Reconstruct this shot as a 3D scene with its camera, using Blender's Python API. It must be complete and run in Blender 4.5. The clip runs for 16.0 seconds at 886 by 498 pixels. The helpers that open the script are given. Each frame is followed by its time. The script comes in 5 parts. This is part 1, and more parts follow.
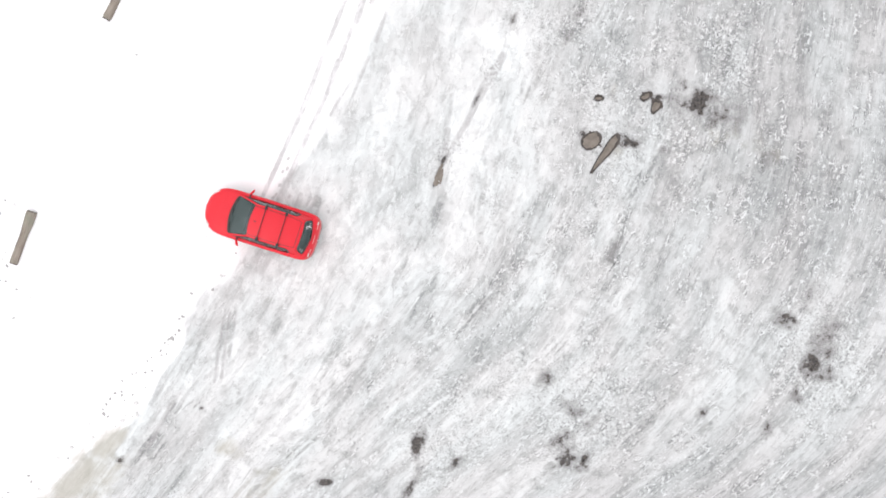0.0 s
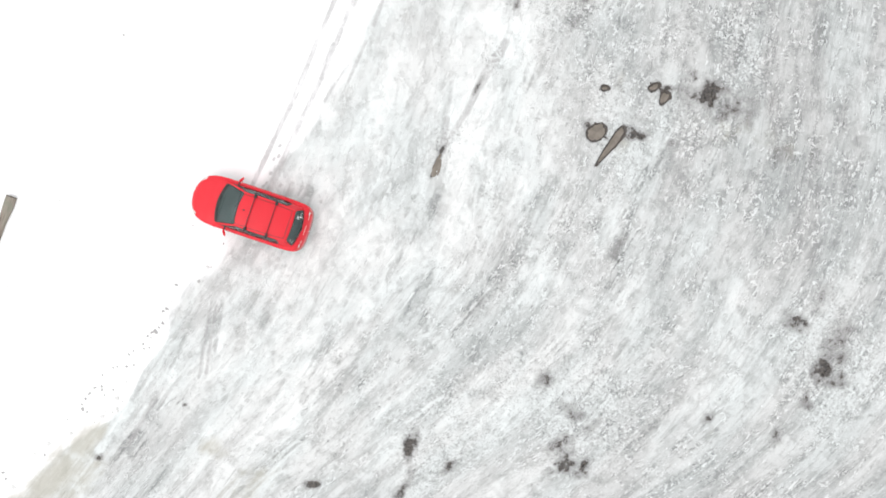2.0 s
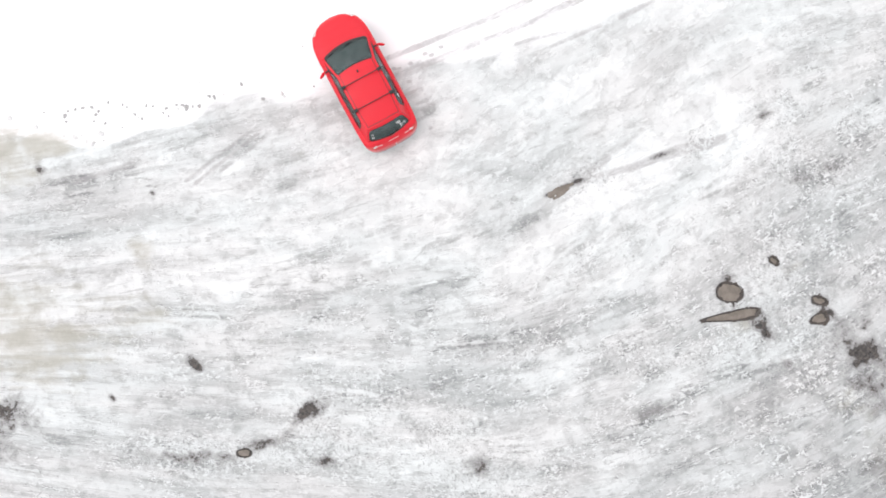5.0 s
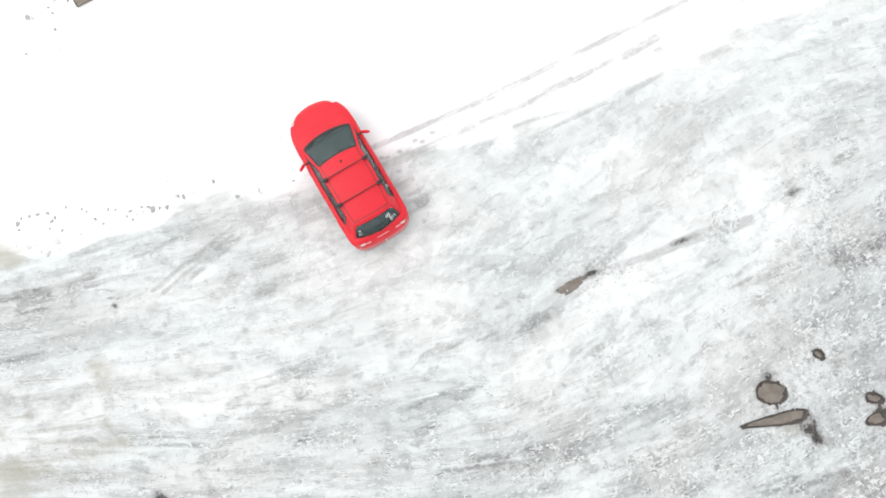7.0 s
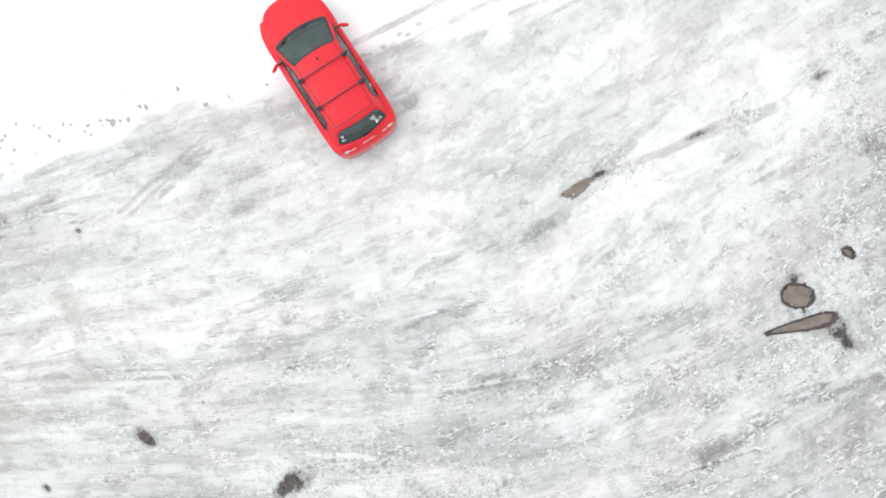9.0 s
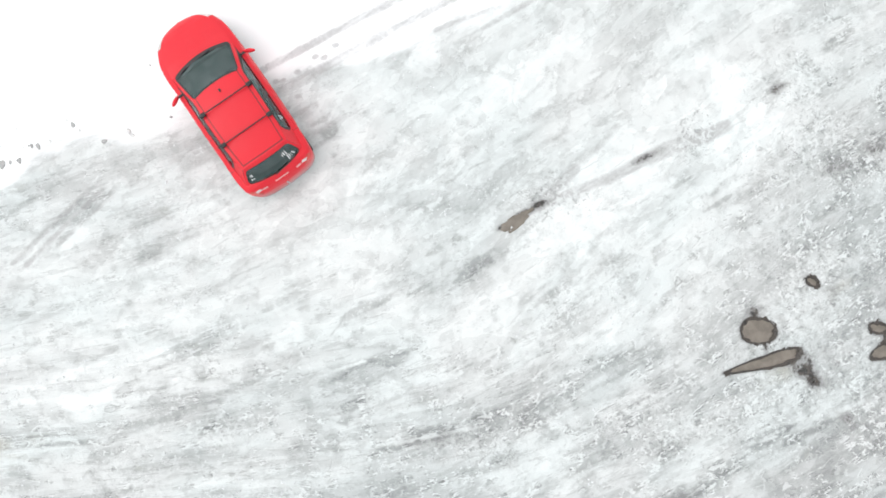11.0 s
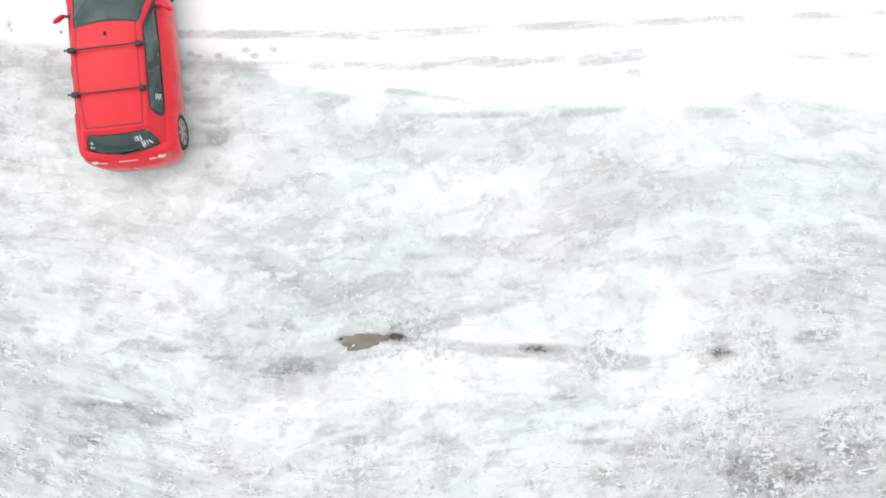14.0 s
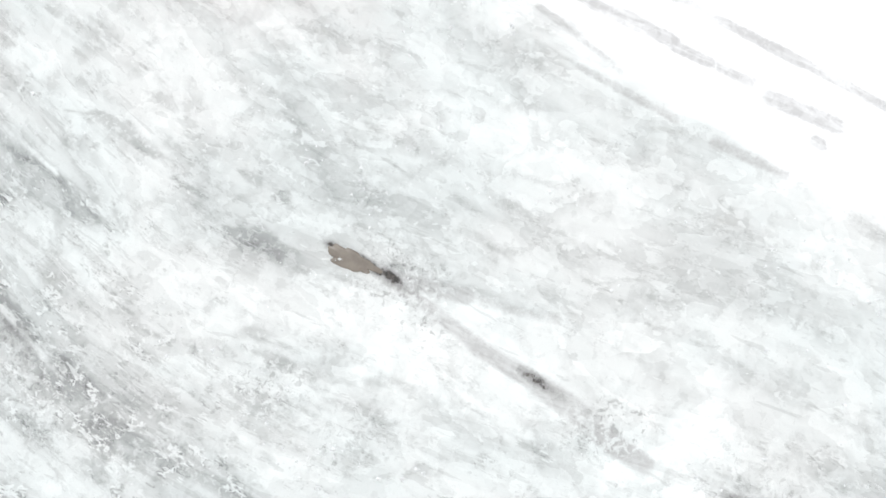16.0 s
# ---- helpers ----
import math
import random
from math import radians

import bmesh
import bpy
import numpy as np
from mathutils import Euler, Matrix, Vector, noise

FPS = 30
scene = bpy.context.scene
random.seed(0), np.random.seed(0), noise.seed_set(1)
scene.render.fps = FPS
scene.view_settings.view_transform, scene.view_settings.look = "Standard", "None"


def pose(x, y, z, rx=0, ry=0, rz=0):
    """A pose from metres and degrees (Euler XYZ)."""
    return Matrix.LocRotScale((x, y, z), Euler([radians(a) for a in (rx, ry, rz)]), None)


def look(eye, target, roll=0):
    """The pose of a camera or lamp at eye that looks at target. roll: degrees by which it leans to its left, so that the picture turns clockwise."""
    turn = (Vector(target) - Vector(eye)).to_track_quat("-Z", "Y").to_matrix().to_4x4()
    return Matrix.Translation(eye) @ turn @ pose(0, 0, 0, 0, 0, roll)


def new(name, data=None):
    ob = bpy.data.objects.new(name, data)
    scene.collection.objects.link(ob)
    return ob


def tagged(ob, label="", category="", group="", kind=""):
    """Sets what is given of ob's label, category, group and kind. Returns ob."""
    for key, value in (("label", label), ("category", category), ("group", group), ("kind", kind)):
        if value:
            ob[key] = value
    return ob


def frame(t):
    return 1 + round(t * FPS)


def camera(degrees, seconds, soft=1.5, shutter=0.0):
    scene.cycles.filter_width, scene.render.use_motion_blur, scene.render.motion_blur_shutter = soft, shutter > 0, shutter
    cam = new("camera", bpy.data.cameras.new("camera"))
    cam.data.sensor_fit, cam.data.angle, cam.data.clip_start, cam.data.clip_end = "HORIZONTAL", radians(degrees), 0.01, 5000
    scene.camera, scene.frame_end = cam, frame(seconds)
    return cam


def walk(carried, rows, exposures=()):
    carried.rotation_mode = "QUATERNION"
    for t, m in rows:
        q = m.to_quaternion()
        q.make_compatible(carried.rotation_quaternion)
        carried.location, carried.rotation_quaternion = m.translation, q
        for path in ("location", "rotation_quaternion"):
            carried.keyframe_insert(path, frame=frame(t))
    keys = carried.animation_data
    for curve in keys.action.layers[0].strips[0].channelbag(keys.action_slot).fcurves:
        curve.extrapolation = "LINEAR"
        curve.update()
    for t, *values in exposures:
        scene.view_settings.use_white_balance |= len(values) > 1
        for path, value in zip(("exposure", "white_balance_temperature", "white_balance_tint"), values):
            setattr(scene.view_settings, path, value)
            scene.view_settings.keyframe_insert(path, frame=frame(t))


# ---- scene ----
cam = camera(53.2, 16.0, soft=1.6)
# seconds, place in metres, turn in degrees: a drone that looks down, sinks and turns
ROWS = [
    (0, 0.000, -0.000, 31.992, 0.19, -1.21, -0.00),
    (0.5, 0.175, 0.053, 31.904, -0.11, -0.97, 0.23),
    (1, 0.224, -0.049, 31.715, -0.02, -0.97, 0.49),
    (1.5, 0.244, -0.214, 31.298, 0.14, -1.02, 0.73),
    (2, 0.199, -0.304, 30.644, 0.35, -1.11, 0.94),
    (2.5, 0.154, -0.326, 29.774, 0.46, -1.09, 1.08),
    (3, 0.092, -0.376, 28.862, 0.67, -1.18, 1.24),
    (3.2, 0.093, -0.413, 28.530, 0.69, -1.19, 1.32),
    (3.5, 0.189, -0.537, 27.944, 0.66, -0.73, 6.32),
    (3.7, 0.250, -0.638, 27.635, 0.79, -0.09, 13.91),
    (4, 0.337, -0.789, 27.135, 1.25, 0.96, 28.71),
    (4.2, 0.360, -0.837, 26.795, 1.55, 1.55, 38.78),
    (4.3, 0.346, -0.834, 26.658, 1.54, 1.55, 42.34),
    (4.45, 0.324, -0.829, 26.453, 1.60, 1.56, 44.64),
    (5.4, 0.183, -0.797, 25.154, 1.37, 1.61, 43.74),
    (6.3, 0.050, -0.766, 23.922, 1.23, 1.65, 42.87),
    (6.5, 0.023, -0.754, 23.657, 1.23, 1.61, 42.70),
    (6.6, 0.006, -0.737, 23.453, 2.80, 1.58, 42.39),
    (6.8, -0.013, -0.695, 23.138, 5.29, 1.59, 42.19),
    (7, -0.006, -0.675, 22.907, 7.83, 1.63, 41.98),
    (7.5, -0.033, -0.785, 22.316, 5.64, 1.44, 41.47),
    (8, -0.020, -0.848, 21.657, 3.81, 1.38, 40.81),
    (8.2, -0.006, -0.835, 21.446, 3.41, 1.43, 40.58),
    (8.6, -0.033, -0.767, 21.165, 2.75, 1.40, 40.11),
    (9.3, -0.080, -0.802, 20.674, 2.45, 1.33, 39.32),
    (10.3, -0.148, -0.477, 19.973, 2.11, 1.24, 38.19),
    (10.5, -0.096, -0.191, 19.724, 2.03, 0.97, 38.06),
    (11, 0.144, 1.092, 19.067, 1.40, 0.80, 37.75),
    (11.5, 0.428, 2.733, 18.415, 1.12, 0.32, 37.51),
    (12, 0.587, 3.955, 17.922, 1.12, -0.36, 37.08),
    (12.5, 0.595, 4.671, 17.416, 0.90, -0.11, 36.77),
    (13, 0.504, 5.010, 16.905, 1.13, 0.34, 36.44),
    (13.2, 0.432, 5.057, 16.755, 1.18, 0.33, 36.32),
    (13.5, 0.332, 5.026, 16.379, 1.36, 0.62, 43.76),
    (13.7, 0.289, 4.985, 16.136, 1.54, 1.03, 52.76),
    (14, 0.291, 4.923, 15.669, 1.99, 1.71, 66.36),
    (14.2, 0.307, 4.898, 15.383, 2.28, 2.20, 75.50),
    (14.5, 0.340, 4.875, 14.767, 2.37, 2.73, 84.35),
    (14.6, 0.348, 4.860, 14.433, 2.38, 3.13, 90.63),
    (14.7, 0.357, 4.844, 14.099, 2.39, 3.54, 96.42),
    (15, 0.459, 4.702, 13.652, 2.55, 2.95, 96.58),
    (15.5, 0.713, 4.485, 12.981, 2.90, 1.93, 96.75),
    (16, 0.928, 4.438, 12.460, 3.48, 1.59, 96.94),
]
walk(cam, [(t, pose(x, y, z, rx, ry, rz)) for t, x, y, z, rx, ry, rz in ROWS], exposures=[(0.0, 0.2, 6480, 14), (2.0, 0.2, 6480, 10.5), (2.6, 0.2, 6470, 10), (3.5, 0.2, 6480, 12), (4.2, 0.2, 6480, 13), (6.4, 0.2, 6470, 14.5), (7.0, 0.2, 6440, 10), (8.0, 0.2, 6430, 11.5), (10.5, 0.2, 6380, 9), (12.0, 0.2, 6350, 8), (15.0, 0.2, 6350, 8), (16.0, 0.2, 6400, 9)])

# ---------------------------------------------------------------- light: a bright overcast winter sky
SUN_UP, SUN_TURN = radians(60), radians(-120)
world = bpy.data.worlds.new("overcast_sky")
scene.world = world
world.use_nodes = True
wn, wl = world.node_tree.nodes, world.node_tree.links
sky = wn.new("ShaderNodeTexSky")
sky.sky_type, sky.sun_disc, sky.sun_elevation, sky.sun_rotation = "NISHITA", False, SUN_UP, SUN_TURN
sky.air_density, sky.dust_density, sky.ozone_density = 1.0, 6.0, 1.0
pale = wn.new("ShaderNodeHueSaturation")
pale.inputs["Saturation"].default_value = 0.12
wl.new(sky.outputs[0], pale.inputs["Color"])
# an even sheet of cloud lies before the clear sky
cloud = wn.new("ShaderNodeMix")
cloud.data_type = "RGBA"
cloud.inputs[0].default_value = 0.7
wl.new(pale.outputs[0], cloud.inputs[6])
cloud.inputs[7].default_value = (6.6, 6.6, 6.6, 1)
wl.new(cloud.outputs[2], wn["Background"].inputs[0])
wn["Background"].inputs[1].default_value = 0.172
sun = new("sun", bpy.data.lights.new("sun", "SUN"))
sun.data.energy, sun.data.angle, sun.data.color = 0.25, radians(80), (1.0, 0.97, 0.94)
sun.matrix_world = look((0, 0, 60), Vector((0, 0, 60)) - Vector((math.sin(SUN_TURN) * math.cos(SUN_UP), math.cos(SUN_TURN) * math.cos(SUN_UP), math.sin(SUN_UP))))


# ---------------------------------------------------------------- materials
class Mat:
    """A node material with short ways to add nodes."""

    def __init__(self, name):
        self.m = bpy.data.materials.new(name)
        self.m.use_nodes = True
        self.t = self.m.node_tree
        self.b = self.t.nodes["Principled BSDF"]

    def node(self, kind, **sets):
        n = self.t.nodes.new("ShaderNode" + kind)
        if "attribute_name" in sets:
            n.attribute_name = sets["attribute_name"]
        if "operation" in sets:
            n.operation, n.use_clamp = sets["operation"], sets["use_clamp"]
        if "interpolation_type" in sets:
            n.interpolation_type = sets["interpolation_type"]
        if "data_type" in sets:
            n.data_type = sets["data_type"]
        return n

    def put(self, socket, v):
        if isinstance(v, bpy.types.NodeSocket):
            self.t.links.new(v, socket)
        else:
            socket.default_value = v

    def attr(self, name, out="Fac"):
        return self.node("Attribute", attribute_name=name).outputs[out]

    def math(self, op, a, b=0.0, c=0.0, clamp=False):
        n = self.node("Math", operation=op, use_clamp=clamp)
        for s, v in zip(n.inputs, (a, b, c)):
            self.put(s, v)
        return n.outputs[0]

    def scaled(self, vec, x, y, z=1.0):
        n = self.node("Mapping")
        self.put(n.inputs["Vector"], vec)
        n.inputs["Scale"].default_value = (x, y, z)
        return n.outputs[0]

    def noise(self, vec, scale, detail=4.0, rough=0.55, twist=0.0):
        n = self.node("TexNoise")
        self.put(n.inputs["Vector"], vec)
        for k, v in (("Scale", scale), ("Detail", detail), ("Roughness", rough), ("Distortion", twist)):
            n.inputs[k].default_value = v
        return n.outputs["Fac"]

    def ramp(self, v, low, high, a=0.0, b=1.0):
        n = self.node("MapRange", interpolation_type="SMOOTHSTEP")
        for k, s in (("Value", v), ("From Min", low), ("From Max", high), ("To Min", a), ("To Max", b)):
            self.put(n.inputs[k], s)
        return n.outputs[0]

    def mix(self, f, a, b):
        n = self.node("Mix", data_type="RGBA")
        self.put(n.inputs[0], f)
        for s, v in ((n.inputs[6], a), (n.inputs[7], b)):
            self.put(s, (*v, 1) if isinstance(v, tuple) else v)
        return n.outputs[2]

    def set(self, **k):
        for name, v in k.items():
            name = name.replace("_", " ")
            self.put(self.b.inputs[name], (*v, 1) if isinstance(v, tuple) else v)
        return self

    def bump(self, height, strength, distance):
        n = self.node("Bump")
        n.inputs["Strength"].default_value, n.inputs["Distance"].default_value = strength, distance
        self.put(n.inputs["Height"], height)
        self.put(self.b.inputs["Normal"], n.outputs[0])
        return self

    def spot(self):
        return self.node("TexCoord").outputs["Object"]


def plain(name, color, rough, metal=0.0, vary=0.12, scale=30.0, bump=0.0):
    """A surface with grain and slight wear at two scales."""
    m = Mat(name)
    p = m.spot()
    n = m.math("ADD", m.math("MULTIPLY", m.noise(p, scale), 0.6), m.math("MULTIPLY", m.noise(p, scale * 0.12), 0.4))
    dark = tuple(c * (1 - vary) for c in color)
    light = tuple(min(1.0, c * (1 + vary)) for c in color)
    m.set(Base_Color=m.mix(m.ramp(n, 0.3, 0.7), dark, light), Roughness=m.ramp(n, 0.3, 0.7, rough * 0.85, min(1, rough * 1.15)), Metallic=metal)
    if bump:
        m.bump(n, 0.5, bump)
    return m.m


def ground_material():
    m = Mat("packed_icy_snow")
    flow, place = m.attr("flow", "Vector"), m.node("TexCoord").outputs["Object"]
    # layers of scraped ice with crisp edges, drawn out along the tyre paths
    broad = m.noise(m.scaled(flow, 1.0, 0.24), 1.0, 6, 0.56, 0.3)
    streak = m.noise(m.scaled(flow, 3.0, 0.6), 1.0, 5, 0.56, 0.4)
    thin = m.noise(m.scaled(flow, 8.0, 1.3), 1.0, 4, 0.58, 0.5)
    lump = m.noise(place, 1.7, 6.5, 0.58, 0.3)
    crumb = m.noise(place, 17.0, 6, 0.72, 0.3)
    dirt = m.attr("dirt")
    push = m.math("MULTIPLY", dirt, 0.06)
    grain = m.noise(place, 42.0, 3, 0.7)
    shade = 1.0
    mottle = m.noise(place, 5.0, 4, 0.55, 0.2)
    wide = m.noise(m.scaled(flow, 0.42, 0.13), 1.0, 5, 0.55, 0.4)
    for n, low, high, k in ((wide, 0.47, 0.60, 0.07), (broad, 0.46, 0.58, 0.08), (broad, 0.56, 0.57, 0.08), (streak, 0.54, 0.60, 0.06), (streak, 0.62, 0.635, 0.12), (thin, 0.605, 0.62, 0.13), (lump, 0.50, 0.62, 0.07), (lump, 0.60, 0.615, 0.09), (mottle, 0.60, 0.615, 0.08), (crumb, 0.60, 0.63, 0.06), (grain, 0.57, 0.63, 0.05)):
        mask = m.ramp(m.math("ADD", n, push), low, high)
        shade = m.math("MULTIPLY", shade, m.math("SUBTRACT", 1.0, m.math("MULTIPLY", mask, k * 1.02)))
    shade = m.math("MULTIPLY", shade, m.math("SUBTRACT", 1.0, m.math("MULTIPLY", dirt, 0.06)))
    shade = m.math("MULTIPLY", shade, m.math("SUBTRACT", 0.972, m.math("MULTIPLY", m.math("MAXIMUM", dirt, 0.0), 0.16)))
    shade = m.math("MULTIPLY", shade, m.math("SUBTRACT", 1.0, m.math("MULTIPLY", m.attr("tone"), 0.115)))
    grey = m.math("SUBTRACT", 1.0, shade)
    # relief of ice terraces painted in tone: each greys softly on one side and ends in a broken lip on the other
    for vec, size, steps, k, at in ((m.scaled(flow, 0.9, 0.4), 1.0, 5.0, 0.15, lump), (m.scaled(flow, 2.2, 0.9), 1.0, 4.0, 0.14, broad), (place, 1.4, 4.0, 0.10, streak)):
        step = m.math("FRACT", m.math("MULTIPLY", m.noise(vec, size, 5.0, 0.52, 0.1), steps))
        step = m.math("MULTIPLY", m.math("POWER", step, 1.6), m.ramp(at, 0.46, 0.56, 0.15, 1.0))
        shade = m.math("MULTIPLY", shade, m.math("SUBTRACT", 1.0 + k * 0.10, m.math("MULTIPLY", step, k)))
    # plates of ice, each a little lighter or darker than the next
    for across, along_, k in ((2.2, 0.9, 0.09), (5.0, 2.4, 0.07)):
        plate = m.node("TexVoronoi")
        bent = m.node("VectorMath")
        wave = m.node("TexNoise")
        wave.inputs["Scale"].default_value, wave.inputs["Detail"].default_value = 1.6, 5.0
        m.put(wave.inputs["Vector"], m.scaled(flow, across, along_))
        bent.operation = "MULTIPLY_ADD"
        m.put(bent.inputs[0], wave.outputs["Color"])
        bent.inputs[1].default_value = (0.9, 0.9, 0.0)
        m.put(bent.inputs[2], m.scaled(flow, across, along_))
        m.put(plate.inputs["Vector"], bent.outputs[0])
        plate.inputs["Scale"].default_value = 1.0
        tone = m.node("SeparateColor")
        m.put(tone.inputs[0], plate.outputs["Color"])
        shade = m.math("MULTIPLY", shade, m.math("SUBTRACT", 1.0, m.math("MULTIPLY", m.ramp(tone.outputs[0], 0.3, 1.0), k)))
    # grooves pressed flat and grey by tyres, with crumbs thrown up beside them
    edge = m.math("ADD", m.attr("groove"), m.math("MULTIPLY", m.math("SUBTRACT", lump, 0.5), 1.3))
    edge = m.math("ADD", edge, m.math("MULTIPLY", m.math("SUBTRACT", mottle, 0.5), 0.8))
    shade = m.math("MULTIPLY", shade, m.math("SUBTRACT", 1.0, m.math("MULTIPLY", m.ramp(edge, 0.36, 0.56), 0.22)))
    where = m.noise(place, 0.9, 5, 0.6)
    loose = m.math("ADD", m.ramp(where, 0.53, 0.64, 0.0, 0.5), m.math("ADD", m.ramp(m.attr("groove"), 0.05, 0.3), m.ramp(m.attr("rut"), 0.05, 0.3)), clamp=True)
    loose = m.math("MULTIPLY", loose, m.ramp(dirt, -0.2, 0.15))
    flakes = m.attr("broken")
    loose = m.math("MAXIMUM", loose, m.math("MULTIPLY", flakes, 1.4), clamp=True)
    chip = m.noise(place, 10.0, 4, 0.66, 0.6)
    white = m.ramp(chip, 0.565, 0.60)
    # dark flecks painted as the shading beside loose crumbs
    hollow_shade = m.ramp(chip, 0.395, 0.43, 1.0, 0.0)
    shade = m.math("MULTIPLY", shade, m.math("SUBTRACT", 1.0, m.math("MULTIPLY", m.math("MULTIPLY", hollow_shade, loose), m.ramp(flakes, 0.1, 0.6, 0.24, 0.36))))
    ridge = m.math("MULTIPLY", m.ramp(m.noise(m.scaled(flow, 7.0, 3.4), 1.0, 5, 0.64, 0.8), 0.63, 0.66), 0.6)
    # jumbled lumps of broken ice, flat cells whose grey shadows and bright faces are painted tones
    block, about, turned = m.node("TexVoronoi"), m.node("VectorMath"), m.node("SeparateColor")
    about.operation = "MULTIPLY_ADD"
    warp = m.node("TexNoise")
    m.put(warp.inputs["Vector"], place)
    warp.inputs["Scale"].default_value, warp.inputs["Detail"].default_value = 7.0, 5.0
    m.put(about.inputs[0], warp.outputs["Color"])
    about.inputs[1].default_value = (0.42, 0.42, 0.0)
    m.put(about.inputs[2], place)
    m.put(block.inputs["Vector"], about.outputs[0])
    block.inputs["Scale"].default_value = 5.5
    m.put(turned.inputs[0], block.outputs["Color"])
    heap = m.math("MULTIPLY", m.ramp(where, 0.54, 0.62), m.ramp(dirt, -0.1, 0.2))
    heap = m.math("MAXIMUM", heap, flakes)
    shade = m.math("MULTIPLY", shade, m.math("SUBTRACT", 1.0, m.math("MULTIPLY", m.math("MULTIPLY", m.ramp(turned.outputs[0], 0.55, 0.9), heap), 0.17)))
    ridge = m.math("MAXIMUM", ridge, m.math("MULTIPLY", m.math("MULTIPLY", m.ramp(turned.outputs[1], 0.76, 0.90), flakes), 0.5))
    # crusts: thin broken lips of white ice, each with a dark hairline beside it painted as its shadow
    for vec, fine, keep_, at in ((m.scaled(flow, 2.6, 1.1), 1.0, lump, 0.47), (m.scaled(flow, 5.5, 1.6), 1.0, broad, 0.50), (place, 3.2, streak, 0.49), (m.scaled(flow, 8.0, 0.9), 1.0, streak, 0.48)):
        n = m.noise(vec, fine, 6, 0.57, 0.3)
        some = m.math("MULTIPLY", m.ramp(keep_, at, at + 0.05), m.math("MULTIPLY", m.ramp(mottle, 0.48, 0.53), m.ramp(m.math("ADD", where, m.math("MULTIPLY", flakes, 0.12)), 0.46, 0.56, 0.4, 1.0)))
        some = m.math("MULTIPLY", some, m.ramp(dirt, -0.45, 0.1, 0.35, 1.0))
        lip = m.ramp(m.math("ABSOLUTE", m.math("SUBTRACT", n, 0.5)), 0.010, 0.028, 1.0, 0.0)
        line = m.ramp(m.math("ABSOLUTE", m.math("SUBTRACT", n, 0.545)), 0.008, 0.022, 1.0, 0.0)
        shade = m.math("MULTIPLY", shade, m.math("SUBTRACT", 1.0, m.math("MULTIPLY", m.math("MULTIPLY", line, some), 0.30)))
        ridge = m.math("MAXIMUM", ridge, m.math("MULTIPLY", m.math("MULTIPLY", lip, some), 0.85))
    thrown = m.math("MULTIPLY", m.ramp(m.attr("groove"), 0.02, 0.12), m.ramp(m.attr("groove"), 0.18, 0.32, 1.0, 0.0))
    ridge = m.math("MAXIMUM", ridge, m.math("MULTIPLY", m.math("MULTIPLY", thrown, 0.7), m.math("MULTIPLY", m.ramp(mottle, 0.50, 0.55), m.ramp(streak, 0.47, 0.53))))
    ridge = m.math("MAXIMUM", ridge, m.math("MULTIPLY", m.math("MULTIPLY", white, loose), 0.72))
    # long scrapes of grey ice, fibrous and broken, and strips swept back to white
    fibre = m.noise(m.scaled(flow, 7.0, 1.1), 1.0, 5, 0.6, 0.4)
    torn = m.math("ADD", m.math("MULTIPLY", fibre, 0.9), m.math("ADD", m.math("MULTIPLY", mottle, 0.5), m.math("MULTIPLY", chip, 0.6)))
    torn = m.math("ADD", torn, m.math("MULTIPLY", m.attr("scrape"), 0.9))
    bare = m.math("MULTIPLY", m.attr("scrape"), m.ramp(torn, 1.10, 1.36, 0.55, 1.25))
    bare = m.math("MULTIPLY", bare, m.ramp(chip, 0.53, 0.60, 1.0, 0.5))
    shade = m.math("MULTIPLY", shade, m.math("SUBTRACT", 1.0, m.math("MULTIPLY", bare, 0.50)))
    clean = m.math("MULTIPLY", m.attr("swept"), m.ramp(m.math("ADD", fibre, mottle), 0.85, 1.1))
    ridge = m.math("MAXIMUM", ridge, m.math("MULTIPLY", clean, 1.0, clamp=True))
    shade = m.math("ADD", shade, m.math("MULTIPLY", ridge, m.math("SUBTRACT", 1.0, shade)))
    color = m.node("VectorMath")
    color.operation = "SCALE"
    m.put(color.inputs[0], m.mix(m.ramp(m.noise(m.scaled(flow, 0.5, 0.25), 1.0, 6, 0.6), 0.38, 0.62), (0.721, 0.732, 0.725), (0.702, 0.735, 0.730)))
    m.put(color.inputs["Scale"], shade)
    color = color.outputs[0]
    # dark grit frozen in
    grit = m.ramp(m.math("ADD", m.noise(place, 22.0, 5, 0.75), m.math("MULTIPLY", grey, 0.16)), 0.715, 0.79)
    color = m.mix(m.math("MULTIPLY", grit, 0.5), color, (0.209, 0.205, 0.200))
    # clean fallen snow beside the drive
    fray = m.math("ADD", m.math("MULTIPLY", streak, 0.5), m.math("MULTIPLY", broad, 0.5))
    snow = m.ramp(m.math("SUBTRACT", m.attr("snow"), m.math("MULTIPLY", m.math("SUBTRACT", fray, 0.5), 1.6)), 0.2, 0.7)
    drift = m.noise(place, 0.8, 6, 0.6)
    color = m.mix(snow, color, m.mix(m.ramp(drift, 0.3, 0.75), (0.92, 0.925, 0.93), (0.89, 0.895, 0.90)))
    # thin olive mud worked into the snow
    mud = m.ramp(m.math("ADD", m.attr("mud"), m.math("MULTIPLY", m.math("SUBTRACT", m.math("MULTIPLY", m.math("ADD", lump, streak), 0.5), 0.5), 2.2)), 0.2, 0.95)
    color = m.mix(m.math("MULTIPLY", mud, 0.7), color, (0.409, 0.392, 0.331))
